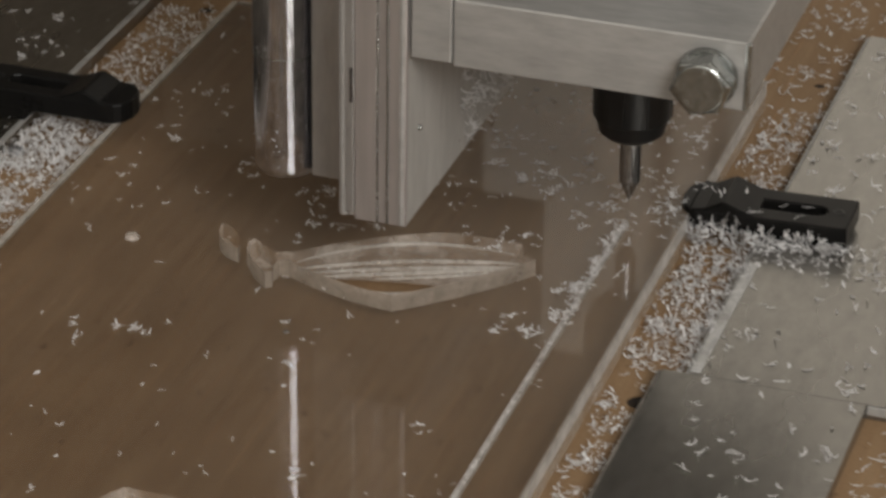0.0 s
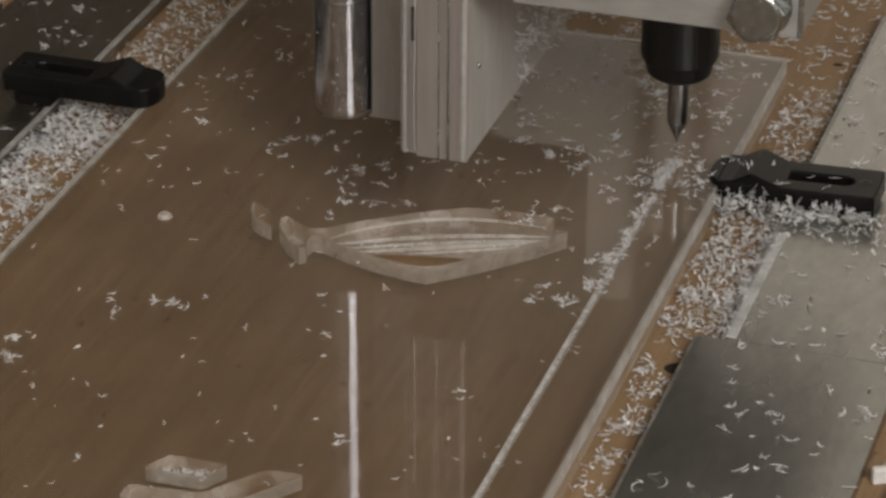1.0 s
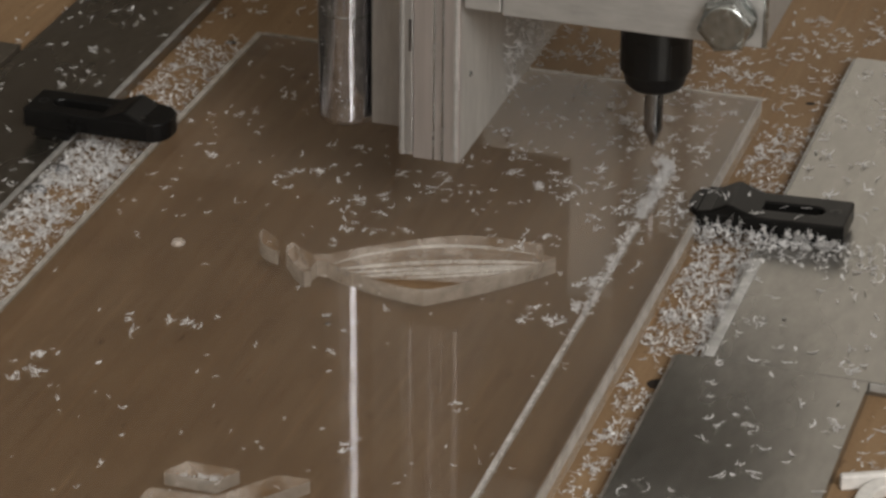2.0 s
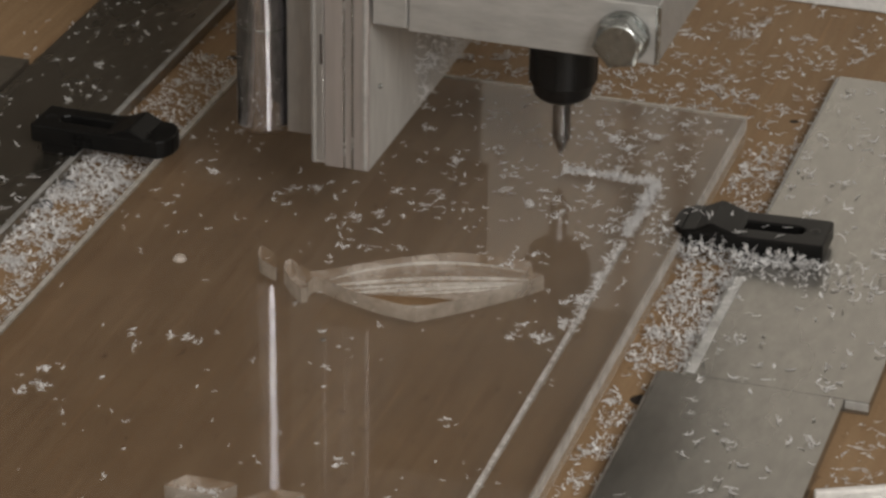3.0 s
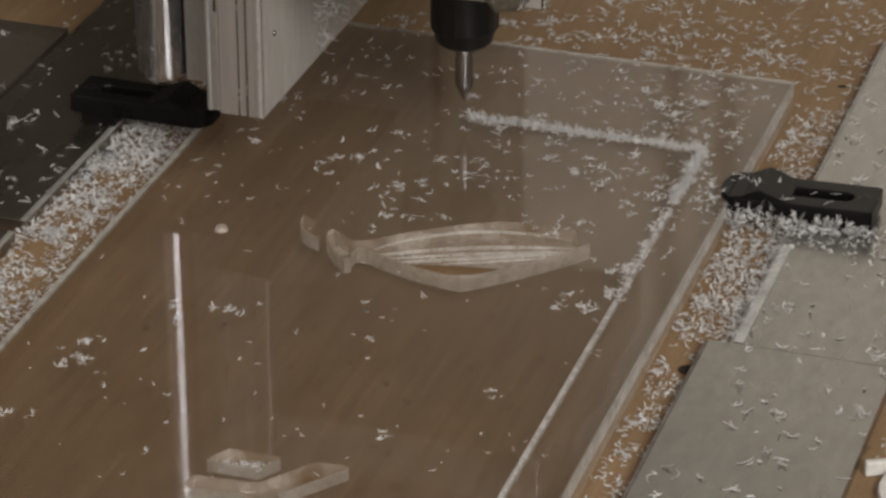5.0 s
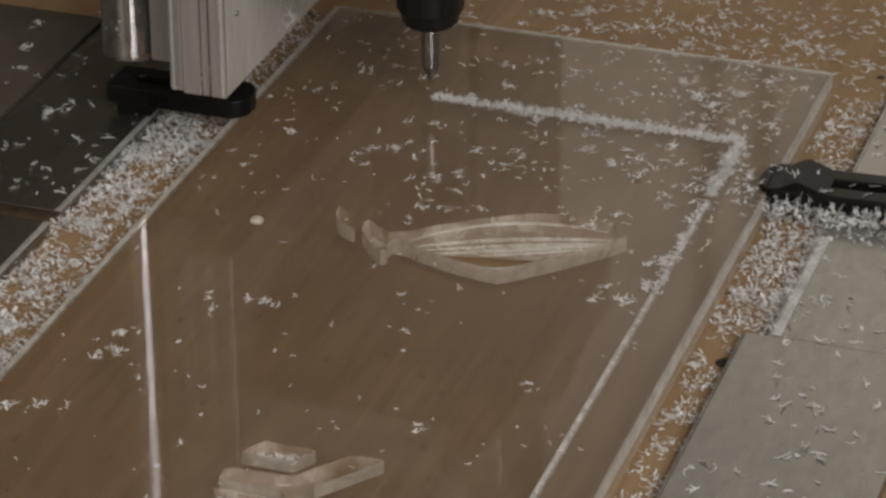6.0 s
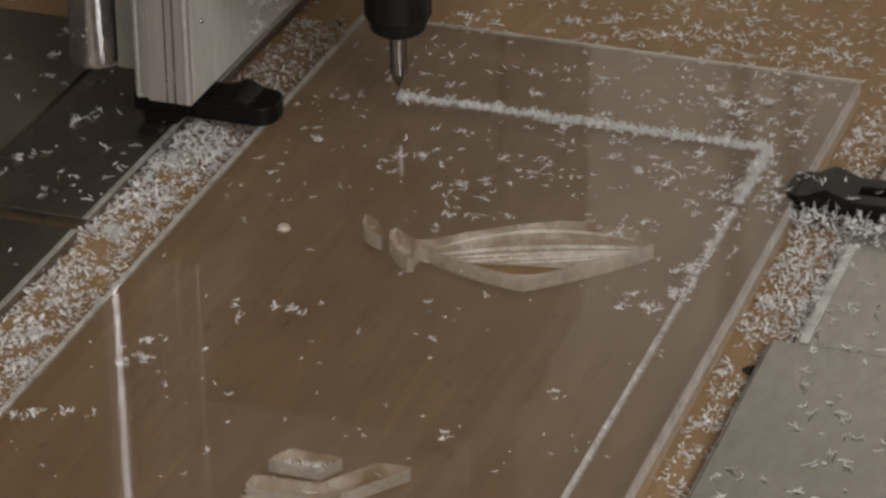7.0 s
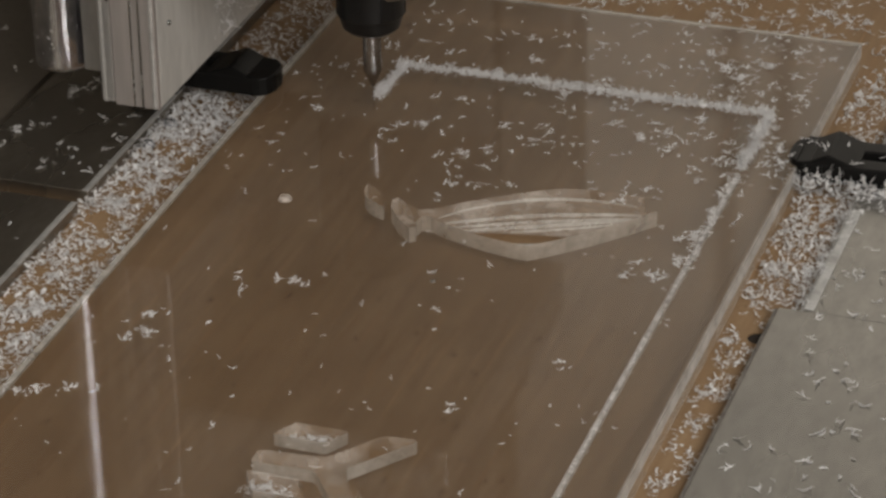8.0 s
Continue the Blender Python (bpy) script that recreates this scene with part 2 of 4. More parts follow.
def mesh_object(name, bm, mat, parent=None, label=""):
    me = bpy.data.meshes.new(name)
    bm.normal_update()
    bm.to_mesh(me)
    bm.free()
    me.materials.append(mat)
    ob = new(name, me)
    if parent:
        ob.parent = parent
    if label:
        tagged(ob, label)
    return ob


def part(name, bm, mat, parent, label=""):
    return mesh_object(name, bm, mat, parent, label)


def thing(name, label, category, group="", kind=""):
    return tagged(new(name), label, category, group, kind)


def box(x0, x1, y0, y1, z0, z1, bevel=0.0, segments=2):
    """A box in millimetres with rounded edges."""
    bm = bmesh.new()
    bmesh.ops.create_cube(bm, size=1.0)
    for v in bm.verts:
        v.co = Vector(((x0 + x1) / 2 + v.co.x * (x1 - x0), (y0 + y1) / 2 + v.co.y * (y1 - y0), (z0 + z1) / 2 + v.co.z * (z1 - z0))) * MM
    if bevel:
        bmesh.ops.bevel(bm, geom=bm.edges[:], offset=bevel * MM, segments=segments, profile=0.5, affect="EDGES")
    return bm


def lathe(profile, cx, cy, sides=48, smooth=True):
    """A turned body in millimetres from (radius, height) pairs."""
    bm = bmesh.new()
    rings = []
    # rings close to both ends of a long stretch keep its shading straight
    full = [profile[0]]
    for (r0, z0), (r1, z1) in zip(profile, profile[1:]):
        run = math.hypot(r1 - r0, z1 - z0)
        if run > 2.0:
            full += [(r0 + (r1 - r0) * s, z0 + (z1 - z0) * s) for s in (0.15 / run, 1 - 0.15 / run)]
        full.append((r1, z1))
    for r, z in full:
        rings.append([bm.verts.new(Vector((cx + r * math.cos(2 * math.pi * k / sides), cy + r * math.sin(2 * math.pi * k / sides), z)) * MM) for k in range(sides)])
    for a, b in zip(rings, rings[1:]):
        for k in range(sides):
            f = bm.faces.new((a[k], a[(k + 1) % sides], b[(k + 1) % sides], b[k]))
            f.smooth = smooth
    bm.faces.new(rings[0][::-1])
    bm.faces.new(rings[-1])
    bmesh.ops.recalc_face_normals(bm, faces=bm.faces[:])
    return bm


def prism(loop, z0, z1, bevel=0.0):
    """An upright prism in millimetres over a loop of (x, y)."""
    bm = bmesh.new()
    low = [bm.verts.new(Vector((x, y, z0)) * MM) for x, y in loop]
    high = [bm.verts.new(Vector((x, y, z1)) * MM) for x, y in loop]
    bm.faces.new(low[::-1])
    top = bm.faces.new(high)
    k = len(loop)
    for i in range(k):
        bm.faces.new((low[i], low[(i + 1) % k], high[(i + 1) % k], high[i]))
    bmesh.ops.recalc_face_normals(bm, faces=bm.faces[:])
    if bevel:
        bmesh.ops.bevel(bm, geom=list(top.edges), offset=bevel * MM, segments=2, profile=0.5, affect="EDGES")
    return bm


def moved(bm, m):
    bmesh.ops.transform(bm, matrix=m, verts=bm.verts[:])
    return bm


def joined(*bms):
    out = bms[0]
    for b in bms[1:]:
        me = bpy.data.meshes.new("joined")
        b.to_mesh(me)
        b.free()
        out.from_mesh(me)
        bpy.data.meshes.remove(me)
    return out


# ---- the room, closed round the machine ----
def room():
    def slab(name, x0, x1, y0, y1, z0, z1, mat, label, cat):
        ob = mesh_object(name, box(x0, x1, y0, y1, z0, z1), mat)
        return tagged(ob, label, cat, kind="structure")

    slab("floor", -1480, 1110, -3000, 1700, -950, -900, FLOOR_M, "grey concrete workshop floor", "floor")
    slab("ceiling", -1480, 1110, -3000, 1700, 2100, 2150, WALL, "pale plastered workshop ceiling", "ceiling")
    slab("wall_north", -1480, 1110, 1700, 1780, -900, 2100, WALL, "pale plastered workshop wall", "wall")
    slab("wall_south", -1480, 1110, -3080, -3000, -900, 2100, WALL, "pale plastered workshop wall", "wall")
    slab("wall_west", -1480, -1400, -3000, 1700, -900, 2100, GREY_WALL, "grey painted workshop wall", "wall")
    # east wall with its window opening
    bm = joined(box(1030, 1110, -3000, 1700, -900, 660), box(1030, 1110, -3000, 1700, 1690, 2100), box(1030, 1110, -3000, -2260, 660, 1690), box(1030, 1110, -980, 1700, 660, 1690))
    tagged(mesh_object("wall_east", bm, WALL), "pale plastered workshop wall with a window opening", "wall", kind="structure")
    win = tagged(new("window_1"), "white framed workshop window letting daylight in", "window", kind="structure")
    for y in (-2258, -1640, -1030):
        part("window_frame", box(1040, 1100, y, y + 48, 662, 1688, 4), WHITE_PLASTIC, win)
    part("window_sill", box(975, 1098, -2300, -940, 630, 658, 6), WHITE_PLASTIC, win)
    part("pane", box(1080, 1086, -2210, -1640, 664, 1686), GLASS_SKY, win)
    part("pane", box(1080, 1086, -1592, -1030, 664, 1686), GLASS_SKY, win)
    # both hanging housings are made up to hold the wall fills
    fit = tagged(new("fill_housing"), "slim unseen housing added for a wall fill light", "lamp")
    part("housing", box(-1200, 600, -2350, -2240, 1880, 1960, 6), WHITE_PLASTIC, fit)
    for x in (-900, 300):
        part("suspension_rod", box(x - 4, x + 4, -2299, -2291, 1960, 2100), STEEL, fit)
    for x in (-424, -376):
        pipe = mesh_object("wall_pipe", lathe([(7, -899), (7, 2099)], x, 1692, 20), END_GREY)
        tagged(pipe, "thin brown painted pipe running up the wall", "pipe", "pipes on the wall")
    back = tagged(new("fill_housing"), "slim unseen housing added for a wall fill light", "lamp")
    part("housing", box(-620, 620, 830, 940, 1090, 1180, 6), WHITE_PLASTIC, back)
    for x in (-400, 400):
        part("suspension_rod", box(x - 4, x + 4, 881, 889, 1180, 2100), STEEL, back)


room()


# ---- the bed of the milling machine ----
def bed():
    """Board with drilled holes, on a bench."""
    bench = thing("workbench", "plain wooden bench under the milling machine", "bench")
    part("bench_top", box(-420, 380, -460, 420, -60, -20, 4), BOARD, bench)
    for x in (-380, 340):
        for y in (-420, 380):
            part("leg", box(x - 30, x + 30, y - 30, y + 30, -900, -60, 3), BOARD, bench)
    bm = bmesh.new()
    outer = [(-330, -380), (300, -380), (300, 380), (-330, 380)]
    loops = [outer]
    for cx, cy, r in ((23.9, -109.8, 3.0), (24.9, 73.6, 1.6), (-65.2, 68.8, 1.5), (-156, 62, 2.0)):
        loops.append([(cx + r * math.cos(a * math.pi / 8), cy + r * math.sin(a * math.pi / 8)) for a in range(16)])
    tops = []
    for loop in loops:
        vs = [bm.verts.new(Vector((x, y, 0)) * MM) for x, y in loop]
        tops.append([bm.edges.new((vs[i], vs[(i + 1) % len(vs)])) for i in range(len(vs))])
    bmesh.ops.triangle_fill(bm, use_beauty=True, edges=[e for t in tops for e in t])
    for f in bm.faces:
        if f.normal.z < 0:
            f.normal_flip()
    for t in tops:
        ext = bmesh.ops.extrude_edge_only(bm, edges=t)
        for v in ext["geom"]:
            if isinstance(v, bmesh.types.BMVert):
                v.co.z -= 0.018
    low = [bm.verts.new(Vector((x, y, -18)) * MM) for x, y in outer]
    bm.faces.new(low[::-1])
    board = tagged(mesh_object("spoilboard", bm, BOARD), "worn orange-brown fibre board bed of the machine", "board")
    # shallow near-black plugs paint in the darkness of the deep bores
    for cx, cy, r in ((23.9, -109.8, 3.0), (24.9, 73.6, 1.6), (-65.2, 68.8, 1.5), (-156, 62, 2.0)):
        part("dark_plug", lathe([(r - 0.05, -0.35), (r - 0.05, -0.6), (r - 0.4, -1.2), (0.2, -1.3)], cx, cy, 20), HOLE_M, board, "dark plug giving the bore its darkness")
    return board


bed()


def plate(name, x0, x1, y0, y1, z0, z1, label, rim=-1.0):
    ob = thing(name, label, "plate", "grey plates beside the clear sheet")
    part("top_sheet", box(x0, x1, y0, y1, z0, z1, 0.12), PLATE_WARM if rim > 0 else PLATE if rim else PLATE_MATT, ob)
    # rim -2 is painted dark, for the shadow and debris along that edge
    if rim < 0:
        part("sawn_rim", box(x0 - 1.1, x0 - 0.02, y0 + 0.2, y1 - 0.2, z0, z1 - 0.25, 0.2), PLATE_RIM if rim > -2 else DARK_DEBRIS, ob, "sawn rim of the plate")
    elif rim > 0:
        part("sawn_rim", box(x1 - 1.6, x1 + 0.1, y0 + 0.1, y1 - 0.2, z1 - 0.5, z1 + 0.12, 0.2), PLATE_RIM, ob, "pale sawn rim of the plate")
    return ob


UPPER_PLATE = plate("grey_plate", 33, 82, -99.3, 103, 0.2, 4, "satin grey metal plate scattered with white shavings")
plate("grey_plate", 26.5, 75.5, -330, -99.36, 0.2, 3.9, "satin grey metal plate lying flat on the board", -2)
part("sawn_end", box(75.7, 82, -100.2, -99.34, 1.7, 3.9, 0.2), PLATE_RIM, UPPER_PLATE, "pale sawn end of the plate")
part("packed_swarf", box(32.9, 35.6, -98.6, -42, 3.9, 4.5, 0.3), SLOT_WHITE, UPPER_PLATE, "white swarf packed along the rim")
plate("grey_plate", -211, -170.5, -94, 200, 0.2, 4, "dark glossy grey metal plate with few shavings", 1)
plate("grey_plate", -211, -170.5, -330, -100.5, 0.2, 4, "dark glossy grey metal plate lying flat on the board", 1)
plate("grey_plate", -305, -213, -330, 31, 0.2, 4, "matt brownish grey plate with loose white shavings", 0)
tagged(mesh_object("foam_board", box(-140, 290, 166, 330, 0.2, 9, 1), WHITE_BOARD), "white foam board lying at the end of the bed", "board")



def gantry_upright():
    ob = thing("gantry_upright", "dark painted steel upright at the end of the machine", "machine frame")
    part("column", box(-420, -150, 206, 232, 0, 420, 3), END_STEEL, ob)
    # bracket and panels are added out of view; their tones shape the reflections
    part("bracket", box(-149.8, -122, 208, 230, 14.1, 178, 3), END_PALE, ob)
    part("pale_panel", box(-232, -150.2, 200.4, 205.8, 14.1, 135, 2), END_PALE, ob, "unseen pale panel added to lighten the sheet's reflection")
    part("grey_panel", box(-330, -232.4, 200.4, 205.8, 14.1, 135, 2), END_GREY, ob, "unseen grey brown panel added for the plates' reflection")
    part("foot", box(-425, -118, 200, 260, 0, 14, 3), END_STEEL, ob)


gantry_upright()

# ---- the clear sheet with its milled pockets ----
SHEET_TOP, DEPTH = 8.0, 4.6
CUT = 1.5
SHEET = thing("acrylic_sheet", "clear acrylic sheet with frosted milled pockets on the board", "sheet")


def arc(a, b, rise, steps):
    """Points of a bowed line from a to b, both ends included."""
    (ax, ay), (bx, by) = a, b
    dx, dy = bx - ax, by - ay
    out = []
    for i in range(steps + 1):
        s = i / steps
        k = 4 * s * (1 - s) * rise / math.hypot(dx, dy)
        out.append((ax + dx * s - dy * k, ay + dy * s + dx * k))
    return out


def whale_loop():
    nose, tail = (-15.5, -65.3), (-76.0, -84.8)
    upper = [nose, (-19.0, -64.4), (-20.6, -59.0)] + arc((-21.5, -58.7), (-43.0, -60.2), -0.9, 7) + arc((-43.0, -60.2), tail, -1.6, 11)[1:]
    keel = (-43.0, -94.6)
    lower = arc(tail, keel, -2.0, 9)[:-1] + arc(keel, nose, -1.2, 9)
    return upper[:-1] + [(-77.2, -83.6), (-80.7, -81.5), (-84.4, -78.9), (-85.9, -79.8), (-84.6, -84.6), (-80.8, -90.0), (-76.0, -94.4), (-74.6, -93.0), (-75.4, -90.4), (-75.0, -87.0)] + lower[1:-1]


def fin_loop():
    return arc((-95.4, -73.6), (-86.8, -85.0), 2.0, 8)[:-1] + arc((-86.8, -85.0), (-95.4, -73.6), 2.6, 8)[:-1]


def ray_loop():
    """Three straight arms that meet at one point."""
    return [(-73.3, -209.6), (-56.8, -208.3), (-46.9, -195.0), (-38.0, -194.4), (-50.7, -211.8), (-38.0, -228.0), (-46.0, -229.5), (-57.3, -214.5), (-73.4, -215.3)]


def rhomb_loop(x, y, a_deg, a_len, b_deg, b_len):
    a, b = radians(a_deg), radians(b_deg)
    ax, ay, bx, by = math.cos(a) * a_len, math.sin(a) * a_len, math.cos(b) * b_len, math.sin(b) * b_len
    return [(x, y), (x + ax, y + ay), (x + ax + bx, y + ay + by), (x + bx, y + by)]


def turned(loop):
    area = sum(loop[i][0] * loop[(i + 1) % len(loop)][1] - loop[(i + 1) % len(loop)][0] * loop[i][1] for i in range(len(loop)))
    return loop if area > 0 else loop[::-1]


def rounded(loop, r, steps=4):
    """The loop with its corners rounded to about r millimetres."""
    out = []
    for i, c in enumerate(loop):
        c, a, b = Vector(c), Vector(loop[i - 1]), Vector(loop[(i + 1) % len(loop)])
        p = c + (a - c).normalized() * min(r, (a - c).length * 0.45)
        q = c + (b - c).normalized() * min(r, (b - c).length * 0.45)
        for k in range(steps + 1):
            u = k / steps
            out.append(tuple(p * (1 - u) ** 2 + c * 2 * u * (1 - u) + q * u * u))
    return out


SLOT = [(-CUT / 2, -300), (CUT / 2, -300), (CUT / 2, -38), (-CUT / 2, -38)]
WHALE = turned(whale_loop())
FIN = turned(fin_loop())
STAR = rounded(turned(ray_loop()), 1.6)
RHOMB_A = rounded(turned(rhomb_loop(-59.3, -202.2, 180, 13.6, 60, 7.6)), 0.9)
RHOMB_B = rounded(turned(rhomb_loop(-59.3, -219.0, 180, 13.6, -60, 9.0)), 0.9)


def sheet_body():
    """The sheet's polished top, open where it is milled."""
    bm = bmesh.new()
    outer = [(-143.2, -320), (14.0, -320), (14.0, 54.4), (-143.2, 54.4)]
    slot_open = [(-CUT / 2, -318), (CUT / 2, -318), (CUT / 2, -38), (-CUT / 2, -38)]
    edges = []
    for loop in (outer, slot_open, WHALE, FIN, STAR, RHOMB_A, RHOMB_B):
        vs = [bm.verts.new(Vector((x, y, SHEET_TOP)) * MM) for x, y in loop]
        edges += [bm.edges.new((vs[i], vs[(i + 1) % len(vs)])) for i in range(len(vs))]
    bmesh.ops.triangle_fill(bm, use_beauty=True, edges=edges)
    for f in bm.faces:
        if f.normal.z < 0:
            f.normal_flip()
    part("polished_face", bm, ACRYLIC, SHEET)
    for name, x0, x1, y0, y1 in (("edge_band", 13.4, 14.0, -320, 54.4), ("edge_band", -143.2, -142.6, -320, 54.4), ("edge_band", -142.6, 13.4, 53.8, 54.4), ("edge_band", -142.6, 13.4, -320, -319.4)):
        band = part(name, box(x0, x1, y0, y1, 3.9 if x0 > 0 else 0.02, SHEET_TOP - 0.03), EDGE if x0 > 0 else EDGE_CLEAR, SHEET, "pale sawn edge of the sheet" if x0 > 0 else "mirroring inner edge of the sheet")
        band.visible_shadow = x0 > 0
    low_band = part("edge_band", box(13.4, 14.0, -320, 54.4, 0.02, 3.88), FROST_CLEAR, SHEET, "clear lower part of the sawn edge")
    low_band.visible_shadow = False
    # pale strips stand in for the highlight along the sheet's upper edges
    part("highlight_rim", box(-144.5, -142.5, -320, 54.8, 7.2, 8.05, 0.3), RIM, SHEET, "pale strip painted as the edge's highlight")
    part("highlight_rim", box(-142.4, 14.2, 53.7, 55.3, 7.2, 8.05, 0.3), RIM, SHEET, "pale strip painted as the edge's highlight")


def pocket(name, loop, depth, island=None, mat=None, floor=None):
    """Frosted floor and walls of a milled pocket, the floor in fine furrows along x."""
    k = len(loop)
    far, near = bmesh.new(), bmesh.new()
    for i in range(k):
        (ax, ay), (bx, by) = loop[i], loop[(i + 1) % k]
        # shading by facing is put into the material: far walls dimmer, near walls milkier
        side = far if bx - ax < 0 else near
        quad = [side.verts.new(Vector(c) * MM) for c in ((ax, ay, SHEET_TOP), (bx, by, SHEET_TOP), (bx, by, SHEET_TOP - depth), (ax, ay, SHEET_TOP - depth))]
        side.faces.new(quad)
    for side, tone in ((far, mat if mat is SLOT_WHITE else FROST_FAR), (near, mat or FROST_NEAR)):
        bmesh.ops.remove_doubles(side, verts=side.verts[:], dist=1e-6)
        part("milled_wall", side, tone, SHEET, "frosted wall of a milled pocket")
    bm = bmesh.new()
    edges = []
    for lp in [loop] + ([island] if island else []):
        vs = [bm.verts.new(Vector((x, y, SHEET_TOP - depth)) * MM) for x, y in lp]
        edges += [bm.edges.new((vs[i], vs[(i + 1) % len(vs)])) for i in range(len(vs))]
    bmesh.ops.triangle_fill(bm, use_beauty=True, edges=edges)
    for f in bm.faces:
        if f.normal.z < 0:
            f.normal_flip()
    part(name, bm, floor or mat or FROST, SHEET, "frosted floor of a milled pocket")


def furrow(a, b, rise, z, width, height):
    """A raised curved ridge left between two passes of the cutter."""
    pts = arc(a, b, rise, 20)
    bm = bmesh.new()
    rows = []
    for i, (x, y) in enumerate(pts):
        s = math.sin(math.pi * min(max(i / 20, 0.03), 0.97)) ** 0.5
        rows.append([bm.verts.new(Vector((x, y + o * width * s, z + h * height * s)) * MM) for o, h in ((-1, 0), (-0.5, 1), (0.5, 1), (1, 0))])
    for p, q in zip(rows, rows[1:]):
        for j in range(3):
            bm.faces.new((p[j], q[j], q[j + 1], p[j + 1]))
    bmesh.ops.recalc_face_normals(bm, faces=bm.faces[:])
    return bm


def sheet():
    sheet_body()
    lens = arc((-62.4, -84.2), (-36.4, -78.6), -4.8, 12)[:-1] + arc((-36.4, -78.6), (-62.4, -84.2), -0.5, 12)[:-1]
    pocket("pocket_floor", WHALE, DEPTH, island=turned(lens))
    pocket("pocket_floor", FIN, DEPTH - 0.4, floor=RIDGE)
    pocket("pocket_floor", STAR, 3.4, mat=STAR_WALL, floor=STAR_FLOOR)
    pocket("pocket_floor", RHOMB_A, 3.4, mat=STAR_WALL, floor=STAR_FLOOR)
    pocket("pocket_floor", RHOMB_B, 3.4, mat=STAR_WALL, floor=STAR_FLOOR)
    z = SHEET_TOP - DEPTH + 0.05
    ridges = (((-72.0, -82.4), (-22.5, -60.2), 7.2, 1.9, 0.5, 0.7), ((-73.5, -83.4), (-21.0, -61.2), 2.0, 0.0, 0.45, 1.0), ((-70.0, -84.0), (-20.5, -63.0), 0.8, 0.0, 0.5, 0.7),
              ((-64.5, -84.0), (-22.0, -64.5), -0.6, 0.0, 0.35, 1.1), ((-52.0, -80.6), (-24.0, -67.0), -0.8, 0.0, 0.3, 0.6), ((-66.0, -87.6), (-24.0, -72.0), -6.2, 0.0, 0.6, 0.5))
    for start, end, rise, up, w, h in ridges:
        part("furrow", furrow(start, end, rise, z + up, w, h), RIDGE, SHEET, "frosted ridge between two cutter passes")
    pocket("slot_floor", SLOT, 1.0, mat=SLOT_WHITE)


sheet()


# ---- the spindle carriage, which carries the cutter; its origin is the cutter's axis on the board ----
CARRIAGE = thing("spindle_carriage", "aluminium spindle carriage of a small milling machine with cutter", "milling spindle")


def hexagon(cx, cz, r, turn=0.0):
    return [(cx + r * math.cos(radians(60 * k + turn)), cz + r * math.sin(radians(60 * k + turn))) for k in range(6)]


def along_y(bm):
    """Turns an upright body so that its top faces -y."""
    return moved(bm, Matrix.Rotation(radians(90), 4, "X"))


